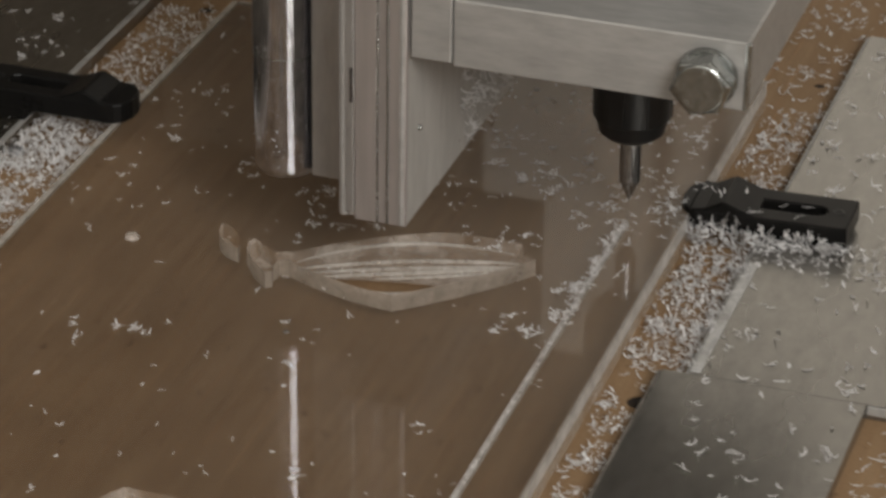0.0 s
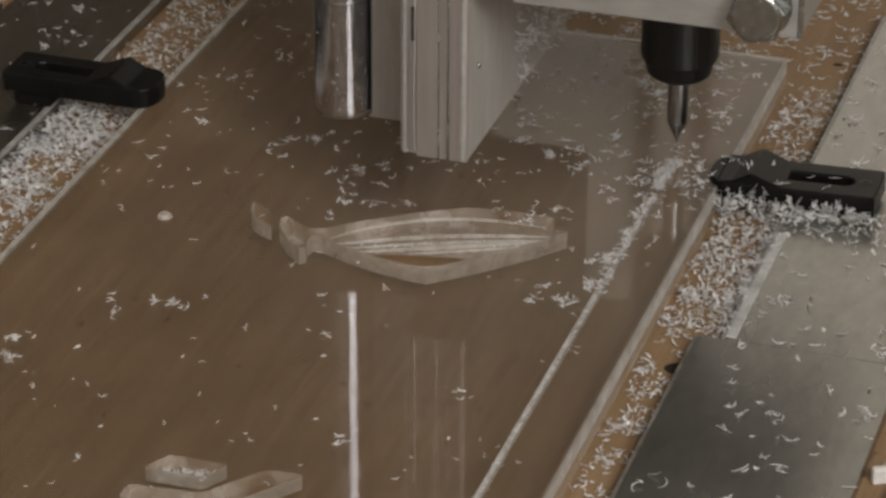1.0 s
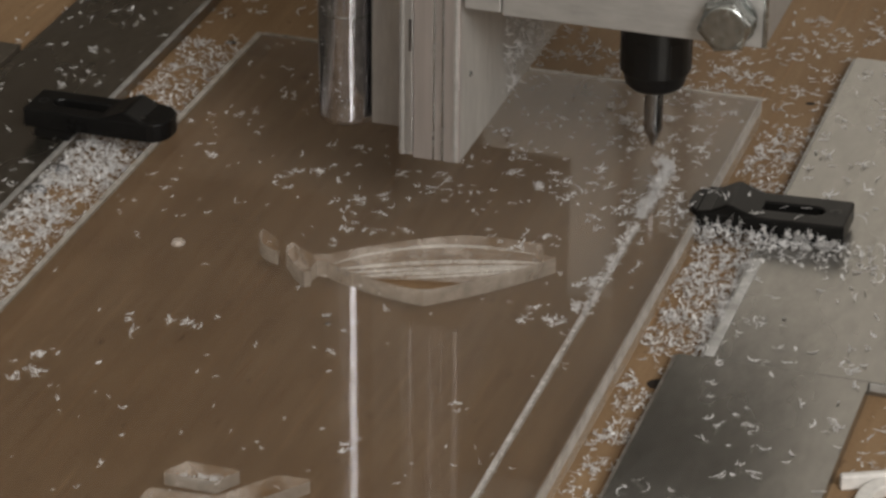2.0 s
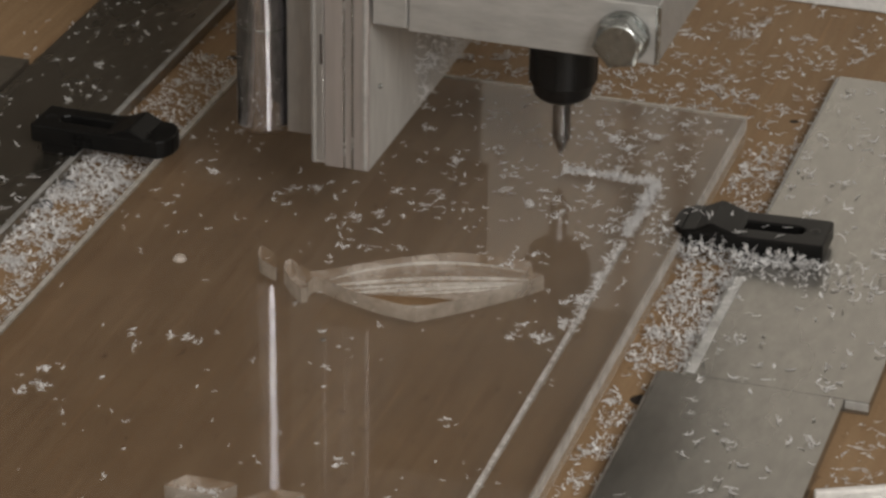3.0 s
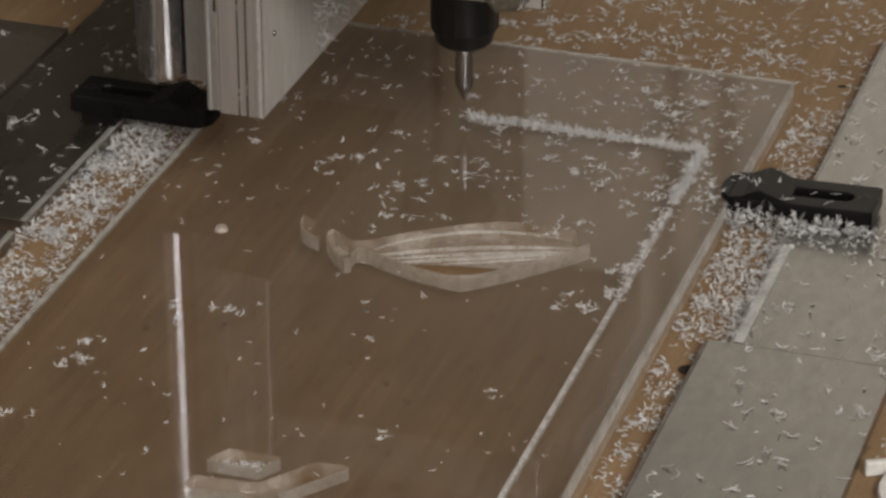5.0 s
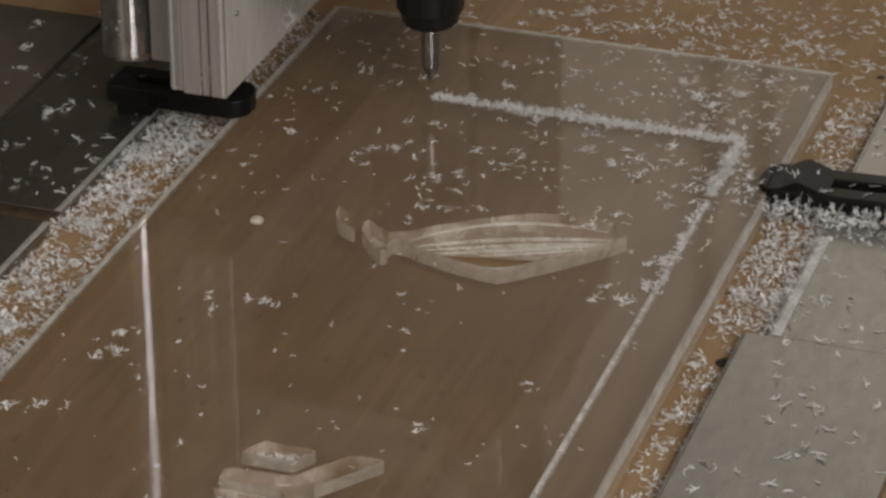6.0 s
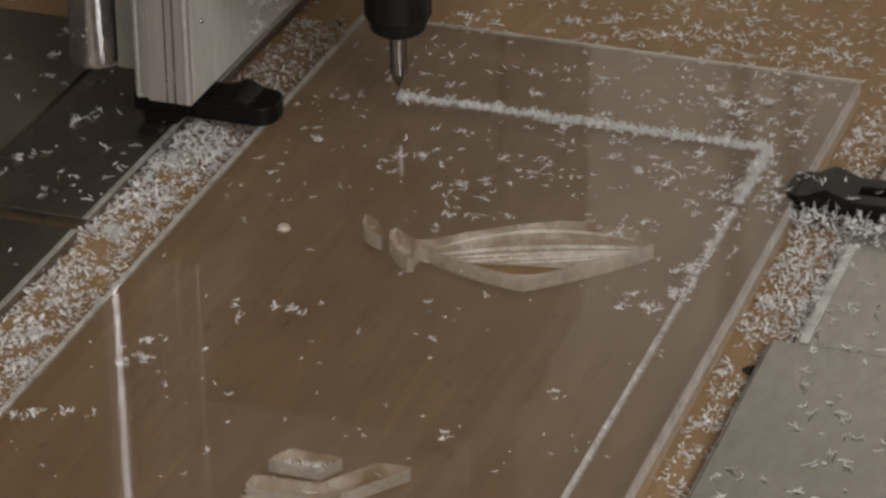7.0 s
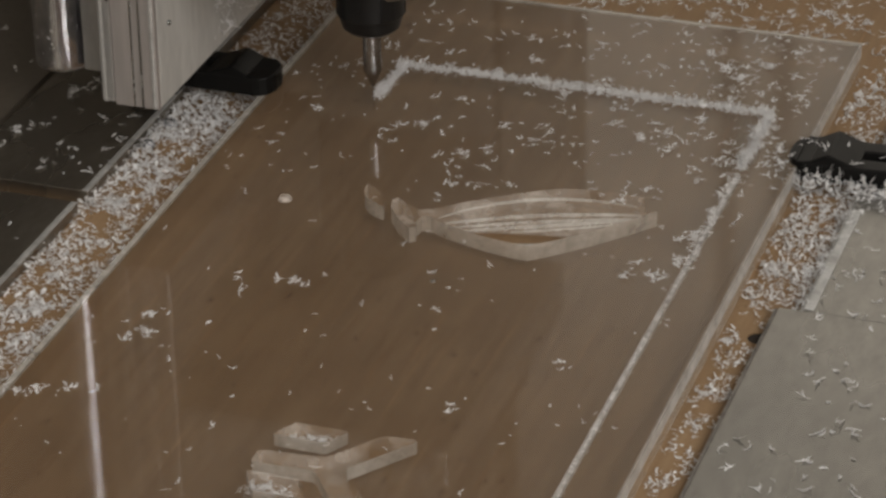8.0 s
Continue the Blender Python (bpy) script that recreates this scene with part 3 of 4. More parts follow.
def spindle_carriage():
    c = CARRIAGE
    # flat mount plate with the spindle's bore, and the filler piece between it and the profile
    part("mount_plate", box(-25.0, 43.8, -68, 45, 76.3, 93.2, 0.5), ALU, c, "milled aluminium mount plate")
    part("filler_block", box(-35.2, -25.3, -67.8, 45, 76.9, 96, 0.4), ALU, c, "bright aluminium filler block")
    part("polished_edge", box(43.0, 44.3, -68.25, -67.2, 76.5, 93.0, 0.3), STEEL, c, "bright burr on the plate's corner")
    part("bore_ring", lathe([(32, 93.0), (44, 93.0), (44, 96.5), (42, 98), (34, 98)], 0, 2, 64), BLACK_STEEL, c, "black clamping ring")
    part("motor_body", lathe([(30, 93.4), (33.5, 93.6), (34, 99), (34, 240), (31, 246), (10, 248)], 0, 2, 64), MOTOR_GREY, c, "grey cylindrical spindle motor")
    # hexagon bolt with washer on the plate's front
    bolt = part("bolt", along_y(lathe([(7.1, 68.0), (7.1, 69.2), (6.9, 69.4), (6.9, 70.0)], 34.6, 83.6, 40)), STEEL, c, "zinc-plated hexagon bolt")
    head = prism(hexagon(34.6, 83.6, 7.2, 12), 70.0, 75.0, 0.6)
    part("bolt_head", along_y(head), STEEL, bolt)
    part("bolt_face", along_y(lathe([(6.0, 74.9), (5.9, 75.25), (5.2, 75.35)], 34.6, 83.6, 40)), STEEL, bolt)
    # profile bar with its grooved front
    bar = part("profile_bar", box(-53, -36, -66.6, 48, 32.7, 236, 0.5), ANODISED, c, "anodised aluminium profile bar")
    part("front_strip", box(-53, -48.95, -67.7, -66.55, 33.9, 236, 0.5), ALU_DARK, bar, "pale worn corner strip")
    part("front_strip", box(-48.9, -43.3, -68.0, -66.55, 32.7, 236, 0.35), BRONZE_GREY, bar, "pinkish grey strip")
    part("front_strip", box(-43.2, -40.7, -67.8, -66.55, 32.7, 236, 0.3), BRONZE_GREY, bar)
    part("front_strip", box(-40.6, -36.0, -68.0, -66.55, 32.7, 236, 0.35), BRONZE_GREY, bar, "pinkish grey strip")
    for x in (-43.15, -40.7):
        part("groove_rim", box(x - 0.22, x + 0.22, -68.25, -66.55, 33.0, 236, 0.1), STEEL, bar, "bright rim of a groove")
    part("rounded_corner", lathe([(1.0, 32.8), (1.2, 33.2), (1.2, 236)], -37.2, -67.0, 28), ALU, bar, "worn bright corner of the bar")
    part("rounded_corner", lathe([(1.0, 33.1), (1.2, 33.5), (1.2, 236)], -51.9, -66.6, 28), ALU, bar, "worn bright corner of the bar")
    part("set_pin", moved(lathe([(0.75, 0.0), (0.75, 0.5), (0.35, 0.7)], 0, 0, 16), pose(-0.036, -0.0592, 0.055, 0, 90, 0)), STEEL, bar, "tiny bright pin")
    part("scratch", box(-50.2, -49.4, -67.9, -66.6, 63, 72, 0.2), HOLE_M, bar, "dark scuff mark")
    part("guide_block", box(-66.5, -53.1, -50, 48, 32.4, 236, 0.6), ALU_DARK, c, "dull grey guide block")
    # chromed guide shaft with a worn ring
    rod = part("guide_shaft", lathe([(7.2, 31.3), (7.9, 32.0), (8.0, 33), (8.0, 240)], -75.0, -44.5, 64), CHROME, c, "scratched chromed guide shaft")
    part("worn_ring", lathe([(8.0, 62.7), (8.06, 62.8), (8.06, 63.1), (8.0, 63.2)], -75.0, -44.5, 64), STEEL, rod, "pale worn ring on the shaft")
    # unseen plate behind the carriage, added to darken what the sheet mirrors
    part("dark_backing", box(-92, -40, 48, 58, 60, 250, 4), END_STEEL, c, "unseen dark plate added to darken the sheet's reflection")
    # collet nut, shank, cutter
    nut = part("collet_nut", lathe([(4.0, 32.2), (7.0, 32.2), (8.3, 33.4), (9.1, 36.8), (9.2, 37.2), (9.7, 37.4), (9.7, 60), (8, 61)], 0, 0, 64), BLACK_STEEL, c, "black collet nut")
    for k in range(6):
        a = radians(60 * k + 20)
        m = Matrix.Translation((math.cos(a) * 9.7 * MM, math.sin(a) * 9.7 * MM, 0)) @ Matrix.Rotation(a, 4, "Z")
        part("wrench_flat", moved(box(-0.5, 0.14, -2.2, 2.2, 37.6, 48, 0.2), m), BLACK_STEEL, nut)
    part("cutter_shank", lathe([(2.65, 18.9), (2.7, 19.3), (2.7, 34)], 0, 0, 32), CARBIDE, c, "grey carbide shank of the cutter")
    part("cutter_tip", lathe([(0.05, 5.6), (0.07, 6.0), (0.07, 13.4), (0.4, 13.9), (2.65, 18.9)], 0, 0, 32), CARBIDE, c, "ground cutter tip")


spindle_carriage()


# ---- clamps ----
def clamp(w=7.4, stepped=False):
    """A step clamp: slotted black bar with a hump near its nose; the nose points to -x, its underside at z = 0."""
    ob = thing("hold_down_clamp", "black plastic hold-down clamp covered with white shavings", "clamp", "clamps that hold the sheet")
    k = w / 7.4
    outer = [(0, -1.8), (0.5, -3.9), (1.6, -5.6), (3.3, -6.9), (5.4, -w), (43.2, -w), (43.8, -w + 0.6), (43.8, w - 0.6), (43.2, w), (5.4, w), (3.3, 6.9), (1.6, 5.6), (0.5, 3.9), (0, 1.8)]
    outer = [(x, y if abs(y) >= w - 0.7 else y * k) for x, y in outer]
    if stepped:
        # the nose is a thinner tongue that presses on the sheet
        part("tongue", prism([p for p in outer if p[0] <= 3.3], 3.9, 5.6, 0.4), BLACK, ob)
        outer = [p for p in outer if p[0] >= 3.3]
    slot = [(20, -2.5), (35, -2.5), (36.6, -1.6), (37.2, 0), (36.6, 1.6), (35, 2.5), (20, 2.5)]
    bm = bmesh.new()
    for z, flip in ((0.0, True), (5.6, False)):
        edges = []
        for loop in (outer, slot):
            vs = [bm.verts.new(Vector((x, y, z)) * MM) for x, y in loop]
            edges += [bm.edges.new((vs[i], vs[(i + 1) % len(vs)])) for i in range(len(vs))]
        bmesh.ops.triangle_fill(bm, use_beauty=True, edges=edges)
    bm.verts.ensure_lookup_table()
    n1, n2 = len(outer), len(slot)
    half = n1 + n2
    for start, count in ((0, n1), (n1, n2)):
        for i in range(count):
            a, b = start + i, start + (i + 1) % count
            bm.faces.new((bm.verts[a], bm.verts[b], bm.verts[half + b], bm.verts[half + a]))
    bmesh.ops.recalc_face_normals(bm, faces=bm.faces[:])
    rim = [e for e in bm.edges if len(e.link_faces) == 2 and abs(e.verts[0].co.z - e.verts[1].co.z) < 1e-6 and abs(e.link_faces[0].normal.z - e.link_faces[1].normal.z) > 0.5]
    bmesh.ops.bevel(bm, geom=rim, offset=0.5 * MM, segments=2, profile=0.5, affect="EDGES")
    part("body", bm, BLACK, ob)
    hump = bmesh.new()
    rows = []
    for x, h in ((3.4, 5.5), (7.2, 6.1), (11.6, 8.3), (12.6, 8.3), (18.6, 5.9), (20.2, 5.5)):
        rows.append([hump.verts.new(Vector((x, y, h if abs(y) < 7 * k else h - 0.5)) * MM) for y in (-7.3 * k, -6.7 * k, 6.7 * k, 7.3 * k)])
    for p, q in zip(rows, rows[1:]):
        for j in range(3):
            hump.faces.new((p[j], q[j], q[j + 1], p[j + 1]))
    bmesh.ops.recalc_face_normals(hump, faces=hump.faces[:])
    for f in hump.faces:
        if f.normal.z < 0:
            f.normal_flip()
    for side in (0, 3):
        for p, q in zip(rows, rows[1:]):
            a, b = p[side], q[side]
            la, lb = hump.verts.new((a.co.x, a.co.y, 5.5 * MM)), hump.verts.new((b.co.x, b.co.y, 5.5 * MM))
            hump.faces.new((a, b, lb, la) if side == 0 else (b, a, la, lb))
    part("hump", hump, BLACK, ob)
    for x in (5.0, 9.4):
        part("side_rib", box(x, x + 1.0, -w - 0.4, -w + 0.2, 0.8, 5.0, 0.2), BLACK, ob)
    part("screw_recess", lathe([(1.7, 5.55), (1.6, 5.66), (1.1, 5.66), (0.9, 5.6)], 40, 0.4, 24), BLACK_STEEL, ob, "small sunk recess")
    return ob


CLAMP_A = clamp(8.5, True)
CLAMP_A.matrix_basis = pose(0.0109, -0.0213, 0.0042, 0, -1.6, 0.6)
CLAMP_B = clamp()
CLAMP_B.matrix_basis = pose(-0.1402, -0.0252, 0.0082, 0, 0, 179) @ pose(0, 0, 0, 0, 0.6, 0)
part("heel_block", box(30, 41, -6.5, 6.5, -3.5, 0.05, 0.5), BLACK, CLAMP_B)
tagged(CLAMP_B, "black plastic hold-down clamp lying over a grey plate")

# ---- small things ----


def screw(x, y, r):
    ob = thing("screw", "dark round screw head sunk among the shavings", "screw", "screws beside the sheet")
    part("head", lathe([(r, 0.0), (r, 1.2), (r * 0.8, 1.9), (r * 0.3, 2.1)], 0, 0, 28), DARK_SCREW, ob)
    part("drive_recess", box(-r * 0.5, r * 0.5, -0.25, 0.25, 1.9, 2.14), HOLE_M, ob)
    ob.matrix_basis = pose(x * MM, y * MM, 0.0001)
    return ob


for sx, sy, sr in ((-167.6, -42.5, 2.2), (-168.2, -57.0, 1.9)):
    screw(sx, sy, sr)

SPOT = tagged(mesh_object("dark_speck", lathe([(0.9, 0.0), (0.7, 0.2), (0.3, 0.3)], 0, 0, 9), DARK_DEBRIS), "small dark crumb lying on the clear sheet", "crumb")
SPOT.matrix_basis = pose(-0.0605, -0.1200, 0.0080, 0, 0, 20)
BLOB = tagged(mesh_object("acrylic_drop", lathe([(2.0, 0.0), (1.9, 0.6), (1.2, 1.3), (0.4, 1.5)], 0, 0, 20), FROST), "frosted drop of acrylic on the clear sheet", "drop")
BLOB.matrix_basis = pose(-0.1135, -0.0892, 0.0081)


def cable_clip():
    """White moulded clip that lies beside the plate."""
    ob = thing("cable_clip", "white moulded plastic clip lying on the board", "clip")
    bow = [(16 + 15 * math.cos(radians(a)), -15 + 15 * math.sin(radians(a))) for a in range(190, 81, -9)] + [(16 + 11 * math.cos(radians(a)), -15 + 11 * math.sin(radians(a))) for a in range(82, 191, 9)]
    for name, bm in (("rim", box(1, 46, -1.6, 0.6, 0.1, 4.2, 0.6)), ("bow", prism(bow, 0.1, 3.2, 0.5)),
                     ("boss", lathe([(4.6, 0.1), (4.6, 3.0), (4.1, 3.6), (2.4, 3.6), (2.2, 2.8)], 21, -12.5, 32)), ("rib", box(19.8, 22.2, -8.2, -1.7, 0.1, 2.8, 0.5))):
        part(name, bm, WHITE_PLASTIC, ob)
    ob.matrix_basis = pose(0.0765, -0.1468, 0, 0, 0, 26)
    return ob


cable_clip()

# ---- white shavings ----


def shaving_shapes(rng, count=60):
    """Thin ragged wisps with thickness: bent slivers, some with side barbs, some star-like; points and faces of each."""
    shapes = []
    for k in range(count):
        p_all, f_all = [], []
        chip = k % 3 == 0
        arms = (1, 2, 1)[k // 3 % 3] if chip else (1, 3, 2, 4, 1, 3, 2, 5)[k % 8]
        for arm in range(arms):
            length = rng.uniform(0.8, 1.8) if chip else rng.uniform(1.7, 3.7) if arm == 0 else rng.uniform(0.7, 2.0)
            curl = rng.gauss(0, 1.5) * (2.0 if k % 7 == 0 else 1.0)
            width, steps = (rng.uniform(0.20, 0.38) if chip else rng.uniform(0.10, 0.19)), 6
            rise = rng.uniform(0.0, 0.25) if arm == 0 else rng.uniform(0.0, 0.7)
            a = rng.uniform(-0.4, 0.4) if arm == 0 else rng.uniform(0, 6.283)
            start = 0.0 if arm == 0 else rng.uniform(0.2, 0.8) * p_len
            x, y = (start, 0.0) if arm else (0.0, 0.0)
            pts = []
            for i in range(steps + 1):
                s = i / steps
                w = width * (0.16 + 0.84 * math.sin(math.pi * (0.12 + 0.84 * s))) * rng.uniform(0.6, 1.35)
                nx, ny = -math.sin(a), math.cos(a)
                for o, h in ((-1, 0.0), (1, 0.02), (0.2, 0.09)):
                    pts.append((x + nx * w * o, y + ny * w * o, rise * s * s + h))
                x += math.cos(a) * length / steps
                y += math.sin(a) * length / steps
                a += curl / steps + rng.gauss(0, 0.22)
            if arm == 0:
                p_len = x
            at = len(p_all)
            p_all += pts
            for i in range(steps):
                c = at + 3 * i
                for j in range(3):
                    f_all.append((c + j, c + (j + 1) % 3, c + 3 + (j + 1) % 3, c + 3 + j))
            f_all += [(at, at + 2, at + 1), (at + 3 * steps, at + 3 * steps + 1, at + 3 * steps + 2)]
        p = np.array(p_all)
        p -= p.mean(0) * [1, 1, 0]
        shapes.append((p, f_all))
    return shapes


RNG = random.Random(7)
SHAPES = shaving_shapes(RNG)


def shavings(name, places, label, parent=None, tilt=0.2, chips=0.0):
    """One heap of shavings at (x, y, z, size) in millimetres."""
    verts, faces = [], []
    at = 0
    for x, y, z, size in places:
        if z < 4.0 and math.hypot(x - 23.9, y + 109.8) < 4.6:
            continue  # the bore stays free
        p, fs = RNG.choice(SHAPES[::3] if RNG.random() < chips else SHAPES)
        e = Euler((RNG.gauss(0, tilt), RNG.gauss(0, tilt), RNG.uniform(0, 6.283))).to_matrix()
        q = (p * size * 1.2) @ np.array(e).T
        q[:, 2] -= q[:, 2].min()
        q += (x, y, z)
        verts.append(q * MM)
        faces += [tuple(i + at for i in f) for f in fs]
        at += len(p)
    me = bpy.data.meshes.new(name)
    me.from_pydata(np.concatenate(verts).tolist(), [], faces)
    me.materials.append(SHAVING)
    ob = new(name, me)
    if parent:
        ob.parent = parent
    return tagged(ob, label, "shavings", kind="stuff")


def strewn(count, x0, x1, y0, y1, z, depth=0.0, size=(0.6, 1.1), clump=30.0, want=0.5):
    """Places strewn over a field, thicker where a slow noise is high."""
    out, tries = [], 0
    while len(out) < count and tries < count * 30:
        tries += 1
        x, y = RNG.uniform(x0, x1), RNG.uniform(y0, y1)
        d = noise.noise(Vector((x / clump + 3, y / clump, z))) * 0.5 + 0.5
        if RNG.random() < max(0.03, (d - 0.5 + want * 0.5) * 2.2):
            out.append((x, y, z + RNG.random() ** 2 * depth * d, RNG.uniform(*size)))
    return out


def tufts(spots, z, per=9, spread=2.2, size=(0.6, 1.0), lift=1.2):
    out = []
    for x, y, k in spots:
        for _ in range(max(1, int(per * k))):
            r = abs(RNG.gauss(0, spread * min(1.0, k ** 0.5)))
            a = RNG.uniform(0, 6.283)
            out.append((x + r * math.cos(a), y + r * math.sin(a), z + RNG.random() * lift * math.exp(-r / spread), RNG.uniform(*size)))
    return out


def all_shavings():
    left = strewn(1500, -172.0, -144.4, -235, -35, 0, 2.6, (0.55, 1.2), clump=7, want=0.4) + strewn(820, -169.5, -144.8, -20, 60, 0, 1.8, clump=12, want=0.7)
    left += strewn(950, -172, -154, -98, -20, 0.4, 4.2, (0.55, 1.1), clump=11, want=0.8) + strewn(600, -172, -144.6, -52, -19, 0.6, 3.6, want=1.2)
    left += strewn(800, -171, -146, -240, -112, 0.2, 3.4, (0.6, 1.2), clump=10, want=0.85)
    left += tufts([(RNG.uniform(-171, -156), RNG.uniform(-230, -100), RNG.uniform(0.8, 2.0)) for _ in range(30)], 0.3, 9, 2.2, (0.5, 1.1), 2.8)
    shavings("plastic_shavings", left, "thick white plastic shavings between sheet and plate", tilt=0.4, chips=0.6)
    right = strewn(860, 15.0, 31.5, -96, -26, 0, 3.6, (0.55, 1.15), clump=9, want=0.75) + strewn(420, 15.2, 25.8, -215, -97, 0, 1.6, clump=9, want=0.25)
    right += strewn(330, 15.2, 32, -10, 56, 0, 1.2, clump=14, want=0.7)
    right += strewn(150, 28.0, 32.3, -98, -30, 0.5, 3.4, want=1.2) + tufts([(RNG.gauss(32.2, 0.7), RNG.uniform(-98, -30), RNG.uniform(0.6, 1.4)) for _ in range(18)], 3.6, 8, 1.3, (0.45, 0.9), 1.2)
    shavings("plastic_shavings", right, "thick white plastic shavings heaped along the sheet", tilt=0.4, chips=0.6)
    back = strewn(1050, -215, 140, 56, 164, 0, 0.4, (0.75, 1.4), clump=16, want=0.42)
    back += strewn(280, -60, 70, 56, 112, 0, 0.8, (0.7, 1.3), clump=10, want=0.45)
    back += tufts([(RNG.uniform(-120, 60), RNG.uniform(57, 150), RNG.uniform(0.5, 1.6)) for _ in range(70)], 0, 7, 2.0, (0.6, 1.1), 1.2)
    shavings("plastic_shavings", back, "white plastic shavings strewn over the brown board")
    far_right = strewn(150, 84, 140, -170, 100, 0, 0.5, clump=16, want=0.6) + strewn(60, 78, 96, -138, -104, 0, 0.5, clump=8, want=0.7) + strewn(60, -290, -214, 34, 160, 0, 0.5, clump=20)
    shavings("plastic_shavings", far_right, "white plastic shavings strewn on the bare board")
    front = tufts([(14 + 3.2 * i, -30.6 + RNG.uniform(-1.5, 0.6), 1.8) for i in range(13)], 4.0, 10, 1.9, (0.7, 1.15), lift=5.0)
    front += strewn(120, 34, 72, -44, -26, 4.0, 0.6, want=0.9)
    shavings("plastic_shavings", front, "white shavings piled against the black clamp", tilt=0.7)
    on_plate = strewn(200, 34, 81, -98, 102, 4.0, 0.2, (0.8, 1.35), clump=14, want=0.4) + strewn(52, 28, 75, -200, -100, 4.0, 0.2, (0.9, 1.4), want=0.5)
    on_plate += tufts([(-226, 2, 1.6), (-222, -12, 1.0), (-231, 20, 1.3), (-205, -66, 1.0), (-199, -60, 0.6), (-200, -40, 0.5)], 4.0, 8, 1.8, (0.6, 1.0), 1.2) + strewn(60, -300, -214, -120, 30, 4.0, 0.2)
    on_plate += strewn(130, -210, -172, -93, 130, 4.0, 0.3, clump=12, want=0.35) + strewn(24, -210, -172, -200, -102, 4.0, 0.2)
    shavings("plastic_shavings", on_plate, "loose white shavings on the grey plates")
    z = SHEET_TOP + 0.02
    spots = [(-16.4, -150, 0.7), (-36, -178, 0.9), (-94.4, -131.4, 0.9), (-99, -131.5, 0.4), (-76.8, -49, 0.8), (-18.4, -8.2, 1.3), (-70, -46, 0.6), (-62, -117, 0.4),
             (-86, -16, 1.0), (-122.8, -159, 1.4), (-121.5, -167, 1.8), (-124.5, -171, 0.8), (-110, -131, 0.6), (-106, -140, 0.5), (-136, -200, 1.0), (-129, -198, 1.1), (-122, -197, 0.6),
             (-140, -203, 1.4), (-3, -92, 1.6), (-6, -100, 2.0), (-12, -96, 1.0), (-14, -103, 0.7), (-1.5, -75, 1.8), (-5, -80, 0.8), (-20, -55, 0.7), (-10, -44, 0.8), (-8, -33, 1.0),
             (-25, -20, 1.4), (-32, -26, 1.2), (-22, -31, 1.0), (-42, -19, 0.9), (-14, 20, 2.6), (-20, 26, 2.4), (-8, 30, 2.0), (-26, 34, 1.6), (-2, 42, 1.6), (6, 14, 0.9), (9, 40, 0.5),
             (7.5, -22, 1.2), (9.5, -29, 1.6), (8, -36, 0.8), (-58, -63, 0.9), (-26, -62, 0.7), (-60, -4, 0.8), (-75, 14, 0.8), (-50, 8, 0.6), (-100, 12, 0.7), (-118, 10, 0.6), (-98, -38, 0.9), (-92, -34, 1.0), (-70, -30, 0.5), (-54, -134, 0.5)]
    top = tufts(spots, z, 8, 2.0, (0.6, 1.1), 1.0)
    top += strewn(80, -40, 8, 6, 50, z, 0.3, (0.5, 0.9), 9, 0.6) + strewn(270, -140, 12, -70, 52, z, 0.1, (0.55, 1.1), 20, 0.5) + strewn(150, -62, 11, -40, 52, z, 0.1, (0.55, 1.1), 16, 0.6)
    top += strewn(95, -140, 12, -235, -70, z, 0.1, (0.45, 0.85), 20, 0.5)
    shavings("plastic_shavings", top, "white plastic shavings scattered over the clear sheet")
    # swarf left along the finished part of the cut
    line = [(RNG.gauss(0, 0.4), y + RNG.gauss(0, 2), z - 1.3 + RNG.random() * 0.9, RNG.uniform(0.3, 0.6)) for y in np.linspace(-300, -38, 330)]
    line += tufts([(RNG.gauss(-0.6, 0.7), y, 0.75) for y in np.linspace(-92, -40, 22)], z, 8, 1.3, (0.5, 0.9), 1.6)
    shavings("swarf_line", line, "packed white swarf along the milled groove")
    pocketed = tufts([(-64.5, -199.0, 2.2), (-61, -198.5, 2.4), (-68, -200, 1.8), (-66, -222, 2.6), (-70, -223, 2.6), (-62, -223, 1.6), (-66, -225, 2.0)], SHEET_TOP - 2.6, 14, 1.8, (0.4, 0.8), 1.4)
    for _ in range(120):
        u = RNG.random()
        pocketed.append((-73 + 52 * u + RNG.gauss(0, 0.5), -84.6 + 19.5 * u + RNG.gauss(0, 1.3), SHEET_TOP - DEPTH + 0.1, RNG.uniform(0.15, 0.34)))
    shavings("plastic_shavings", pocketed, "white shavings caught in the milled pockets")
    clamp_top = []
    for _ in range(13):
        d, y = RNG.choice((RNG.uniform(1, 20), RNG.uniform(1, 42))), RNG.uniform(-28.6, -15.0)
        rise = np.interp(d, (0, 3.4, 7.2, 11.6, 12.6, 18.6, 21, 44), (5.6, 5.6, 6.1, 8.3, 8.3, 5.9, 5.6, 5.6))
        clamp_top.append((10.9 + d, y, 4.25 + rise + 0.028 * d, RNG.uniform(0.8, 1.3)))
    shavings("plastic_shavings", clamp_top, "white shavings lying on the black clamp")
    bar_spots = []
    middles = [RNG.uniform(-31, 8) for _ in range(12)]
    for _ in range(200):
        y = RNG.choice(middles) + RNG.gauss(0, 1.6)
        bar_spots.append((-35.9, y, min(36.5 + 27 * RNG.random() ** 1.2, 66), RNG.uniform(0.5, 1.1)))
    return bar_spots


BAR_SPOTS = all_shavings()


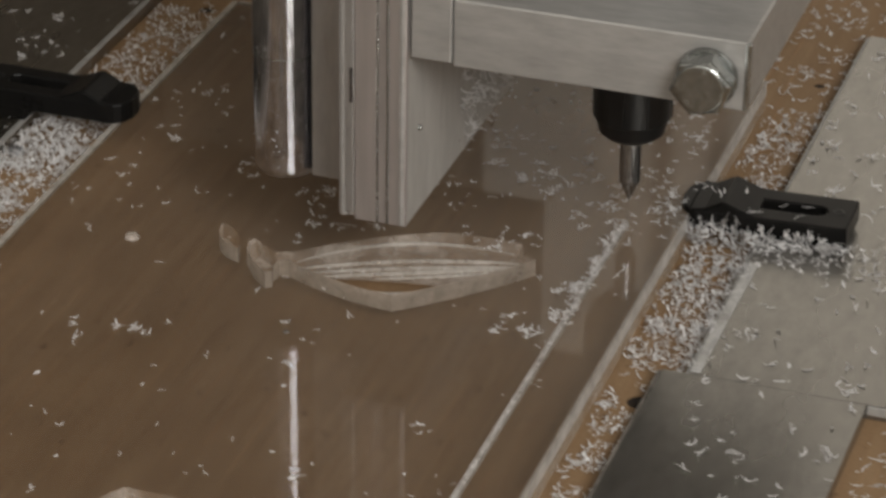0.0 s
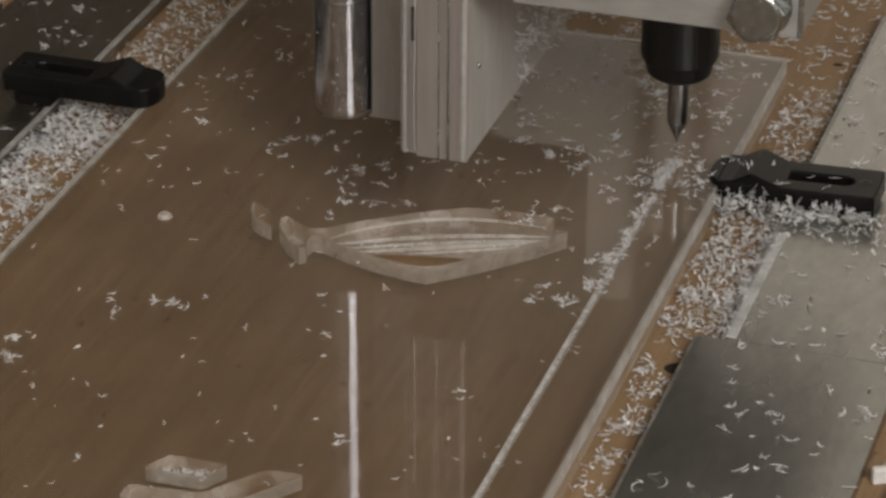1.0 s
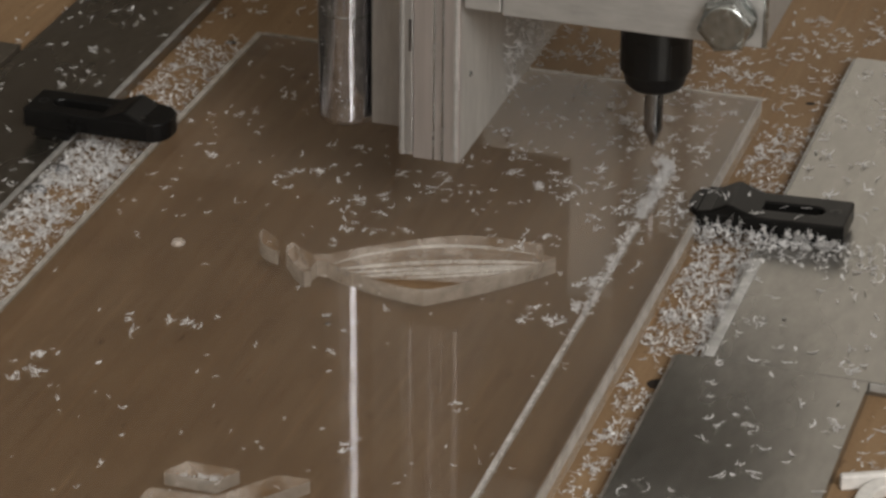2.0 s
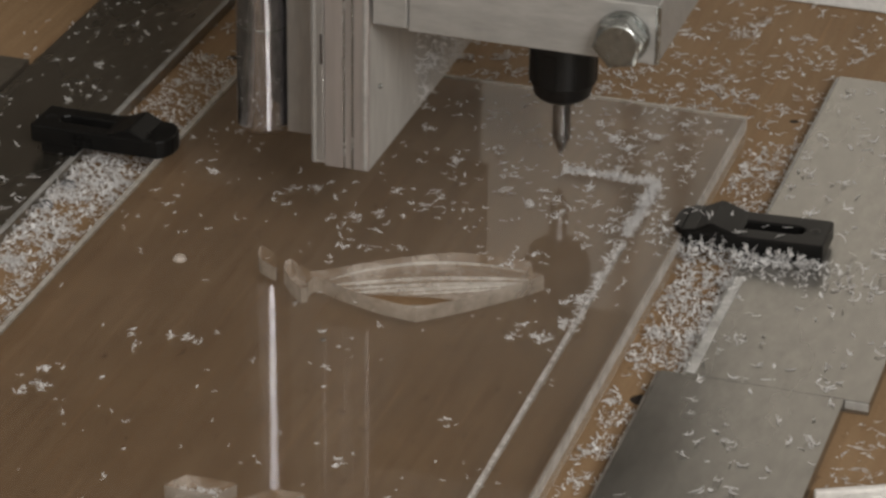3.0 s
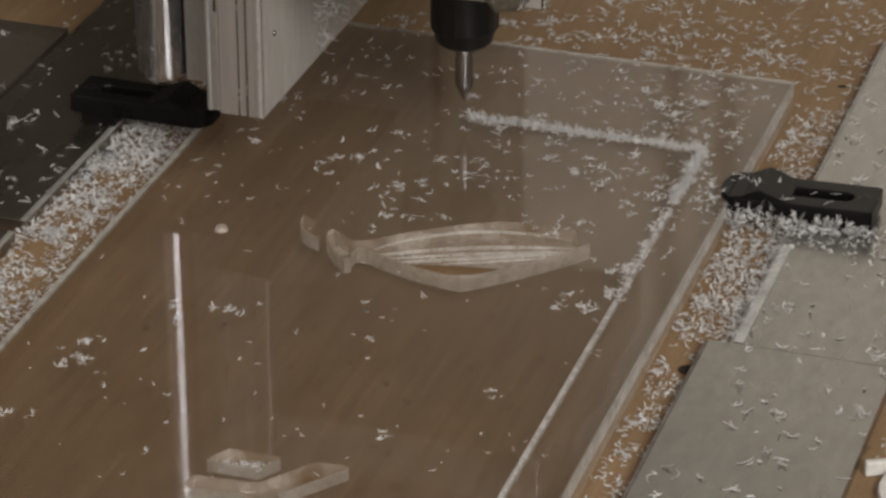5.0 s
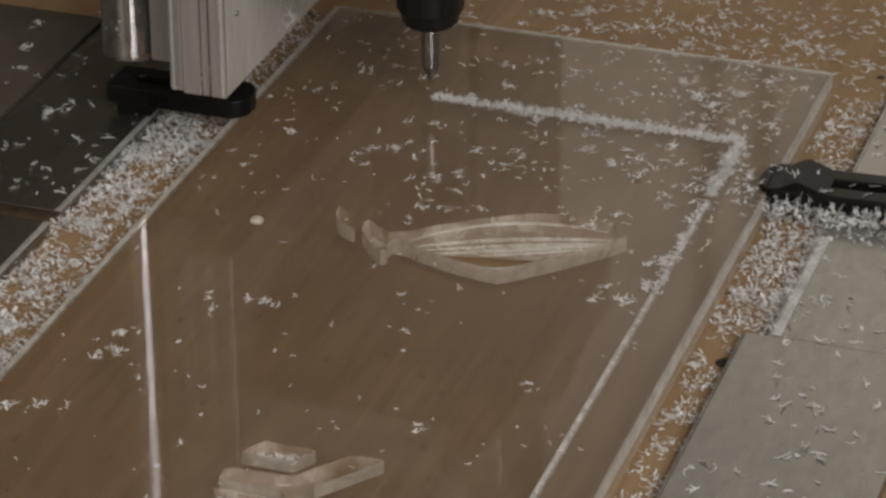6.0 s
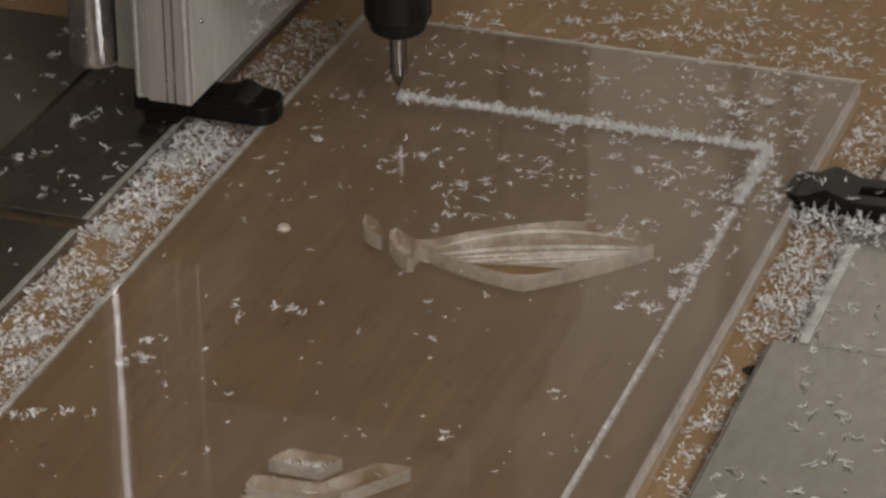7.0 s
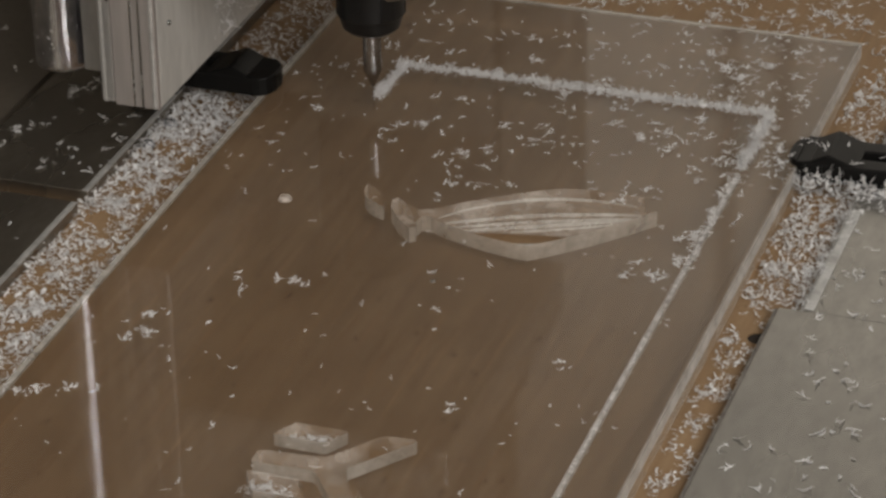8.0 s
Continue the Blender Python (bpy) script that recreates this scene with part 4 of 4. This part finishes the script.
def bar_flakes():
    """White flecks on the side of the carriage's profile bar and on its guide shaft."""
    verts, faces = [], []
    for x, y, z, s in BAR_SPOTS:
        p, fs = RNG.choice(SHAPES)
        m = Euler((RNG.gauss(1.57, 0.7), RNG.uniform(0, 6.28), RNG.gauss(1.57, 0.6))).to_matrix()
        q = (p * s * (1, 2.2, 1)) @ np.array(m).T
        q[:, 0] -= q[:, 0].min()
        at = sum(len(v) for v in verts)
        verts.append((q + (x - 0.05, y, z)) * MM)
        faces += [tuple(i + at for i in f) for f in fs]
    for _ in range(60):
        a, z = RNG.uniform(-2.6, -0.5), 34.5 + 34 * RNG.random() ** 1.8
        p, fs = RNG.choice(SHAPES)
        m = Matrix.Rotation(a + 1.5708, 3, "Z") @ Euler((1.5708, RNG.uniform(0, 6.28), 0)).to_matrix()
        q = (p * RNG.uniform(0.12, 0.34) * (1, 1, 0.3)) @ np.array(m).T
        at = sum(len(v) for v in verts)
        verts.append((q + (-75.0 + 8.03 * math.cos(a), -44.5 + 8.03 * math.sin(a), z)) * MM)
        faces += [tuple(i + at for i in f) for f in fs]
    me = bpy.data.meshes.new("flake_specks")
    me.from_pydata(np.concatenate(verts).tolist(), [], faces)
    me.materials.append(SHAVING)
    ob = new("flake_specks", me)
    ob.parent = CARRIAGE
    tagged(ob, "white flecks on the bar and the shaft", kind="stuff")


bar_flakes()

# ---- the cutter's way, and the swarf that rises behind it ----
WAY = [(0.0, 0.0, -36.6), (0.5, 0.0, -27.2), (1.0, 0.0, -16.5), (1.5, 0.0, -5.8), (1.76, 0.0, 0.0), (2.8, -25.3, 0.0), (4.5, -61.7, 0.0), (6.0, -94.2, 0.0), (6.5, -104.9, 0.0), (6.77, -110.6, 0.0), (7.0, -110.6, -5.2), (7.5, -110.6, -15.9), (8.0, -110.6, -26.8)]


def cutter_at(t):
    for (t0, x0, y0), (t1, x1, y1) in zip(WAY, WAY[1:]):
        if t0 <= t <= t1:
            s = (t - t0) / (t1 - t0)
            return x0 + (x1 - x0) * s, y0 + (y1 - y0) * s


SWARF = []


def swarf_heaps():
    """Short heaps of swarf, each thrown up from the cut where and when the cutter passes."""
    for k in range(78):
        t = 0.08 + k * 0.1
        x, y = cutter_at(t)
        near_corner = abs(t - 1.76) < 0.7
        heap = [(RNG.gauss(0, 0.8), RNG.gauss(0, 0.8), RNG.random() * 1.2, RNG.uniform(0.4, 0.9)) for _ in range(26)]
        if RNG.random() < 0.45 or near_corner:
            ox, oy = RNG.uniform(-2.0, 0.6), RNG.uniform(-1.6, 1.2)
            heap += [(ox + RNG.gauss(0, 1.0), oy + RNG.gauss(0, 1.0), RNG.random() * 1.6, RNG.uniform(0.5, 0.95)) for _ in range(11)]
        ob = shavings("swarf_heap", heap, "small heap of fresh white swarf on the cut line", tilt=0.6)
        tagged(ob, group="heaps of fresh swarf")
        SWARF.append((ob, t, x, y))


swarf_heaps()


def motions():
    walk(CARRIAGE, [(k / 5, pose(*[c * MM for c in cutter_at(k / 5)], 0)) for k in range(41)])
    for ob, t, x, y in SWARF:
        low, high = pose(x * MM, y * MM, -0.012), pose(x * MM, y * MM, SHEET_TOP * MM - 0.0003)
        rows = [(0.0, low), (t, low), (min(t + 0.1, 7.95), high), (8.0, high)]
        walk(ob, rows if t > 0.05 else rows[1:])


motions()
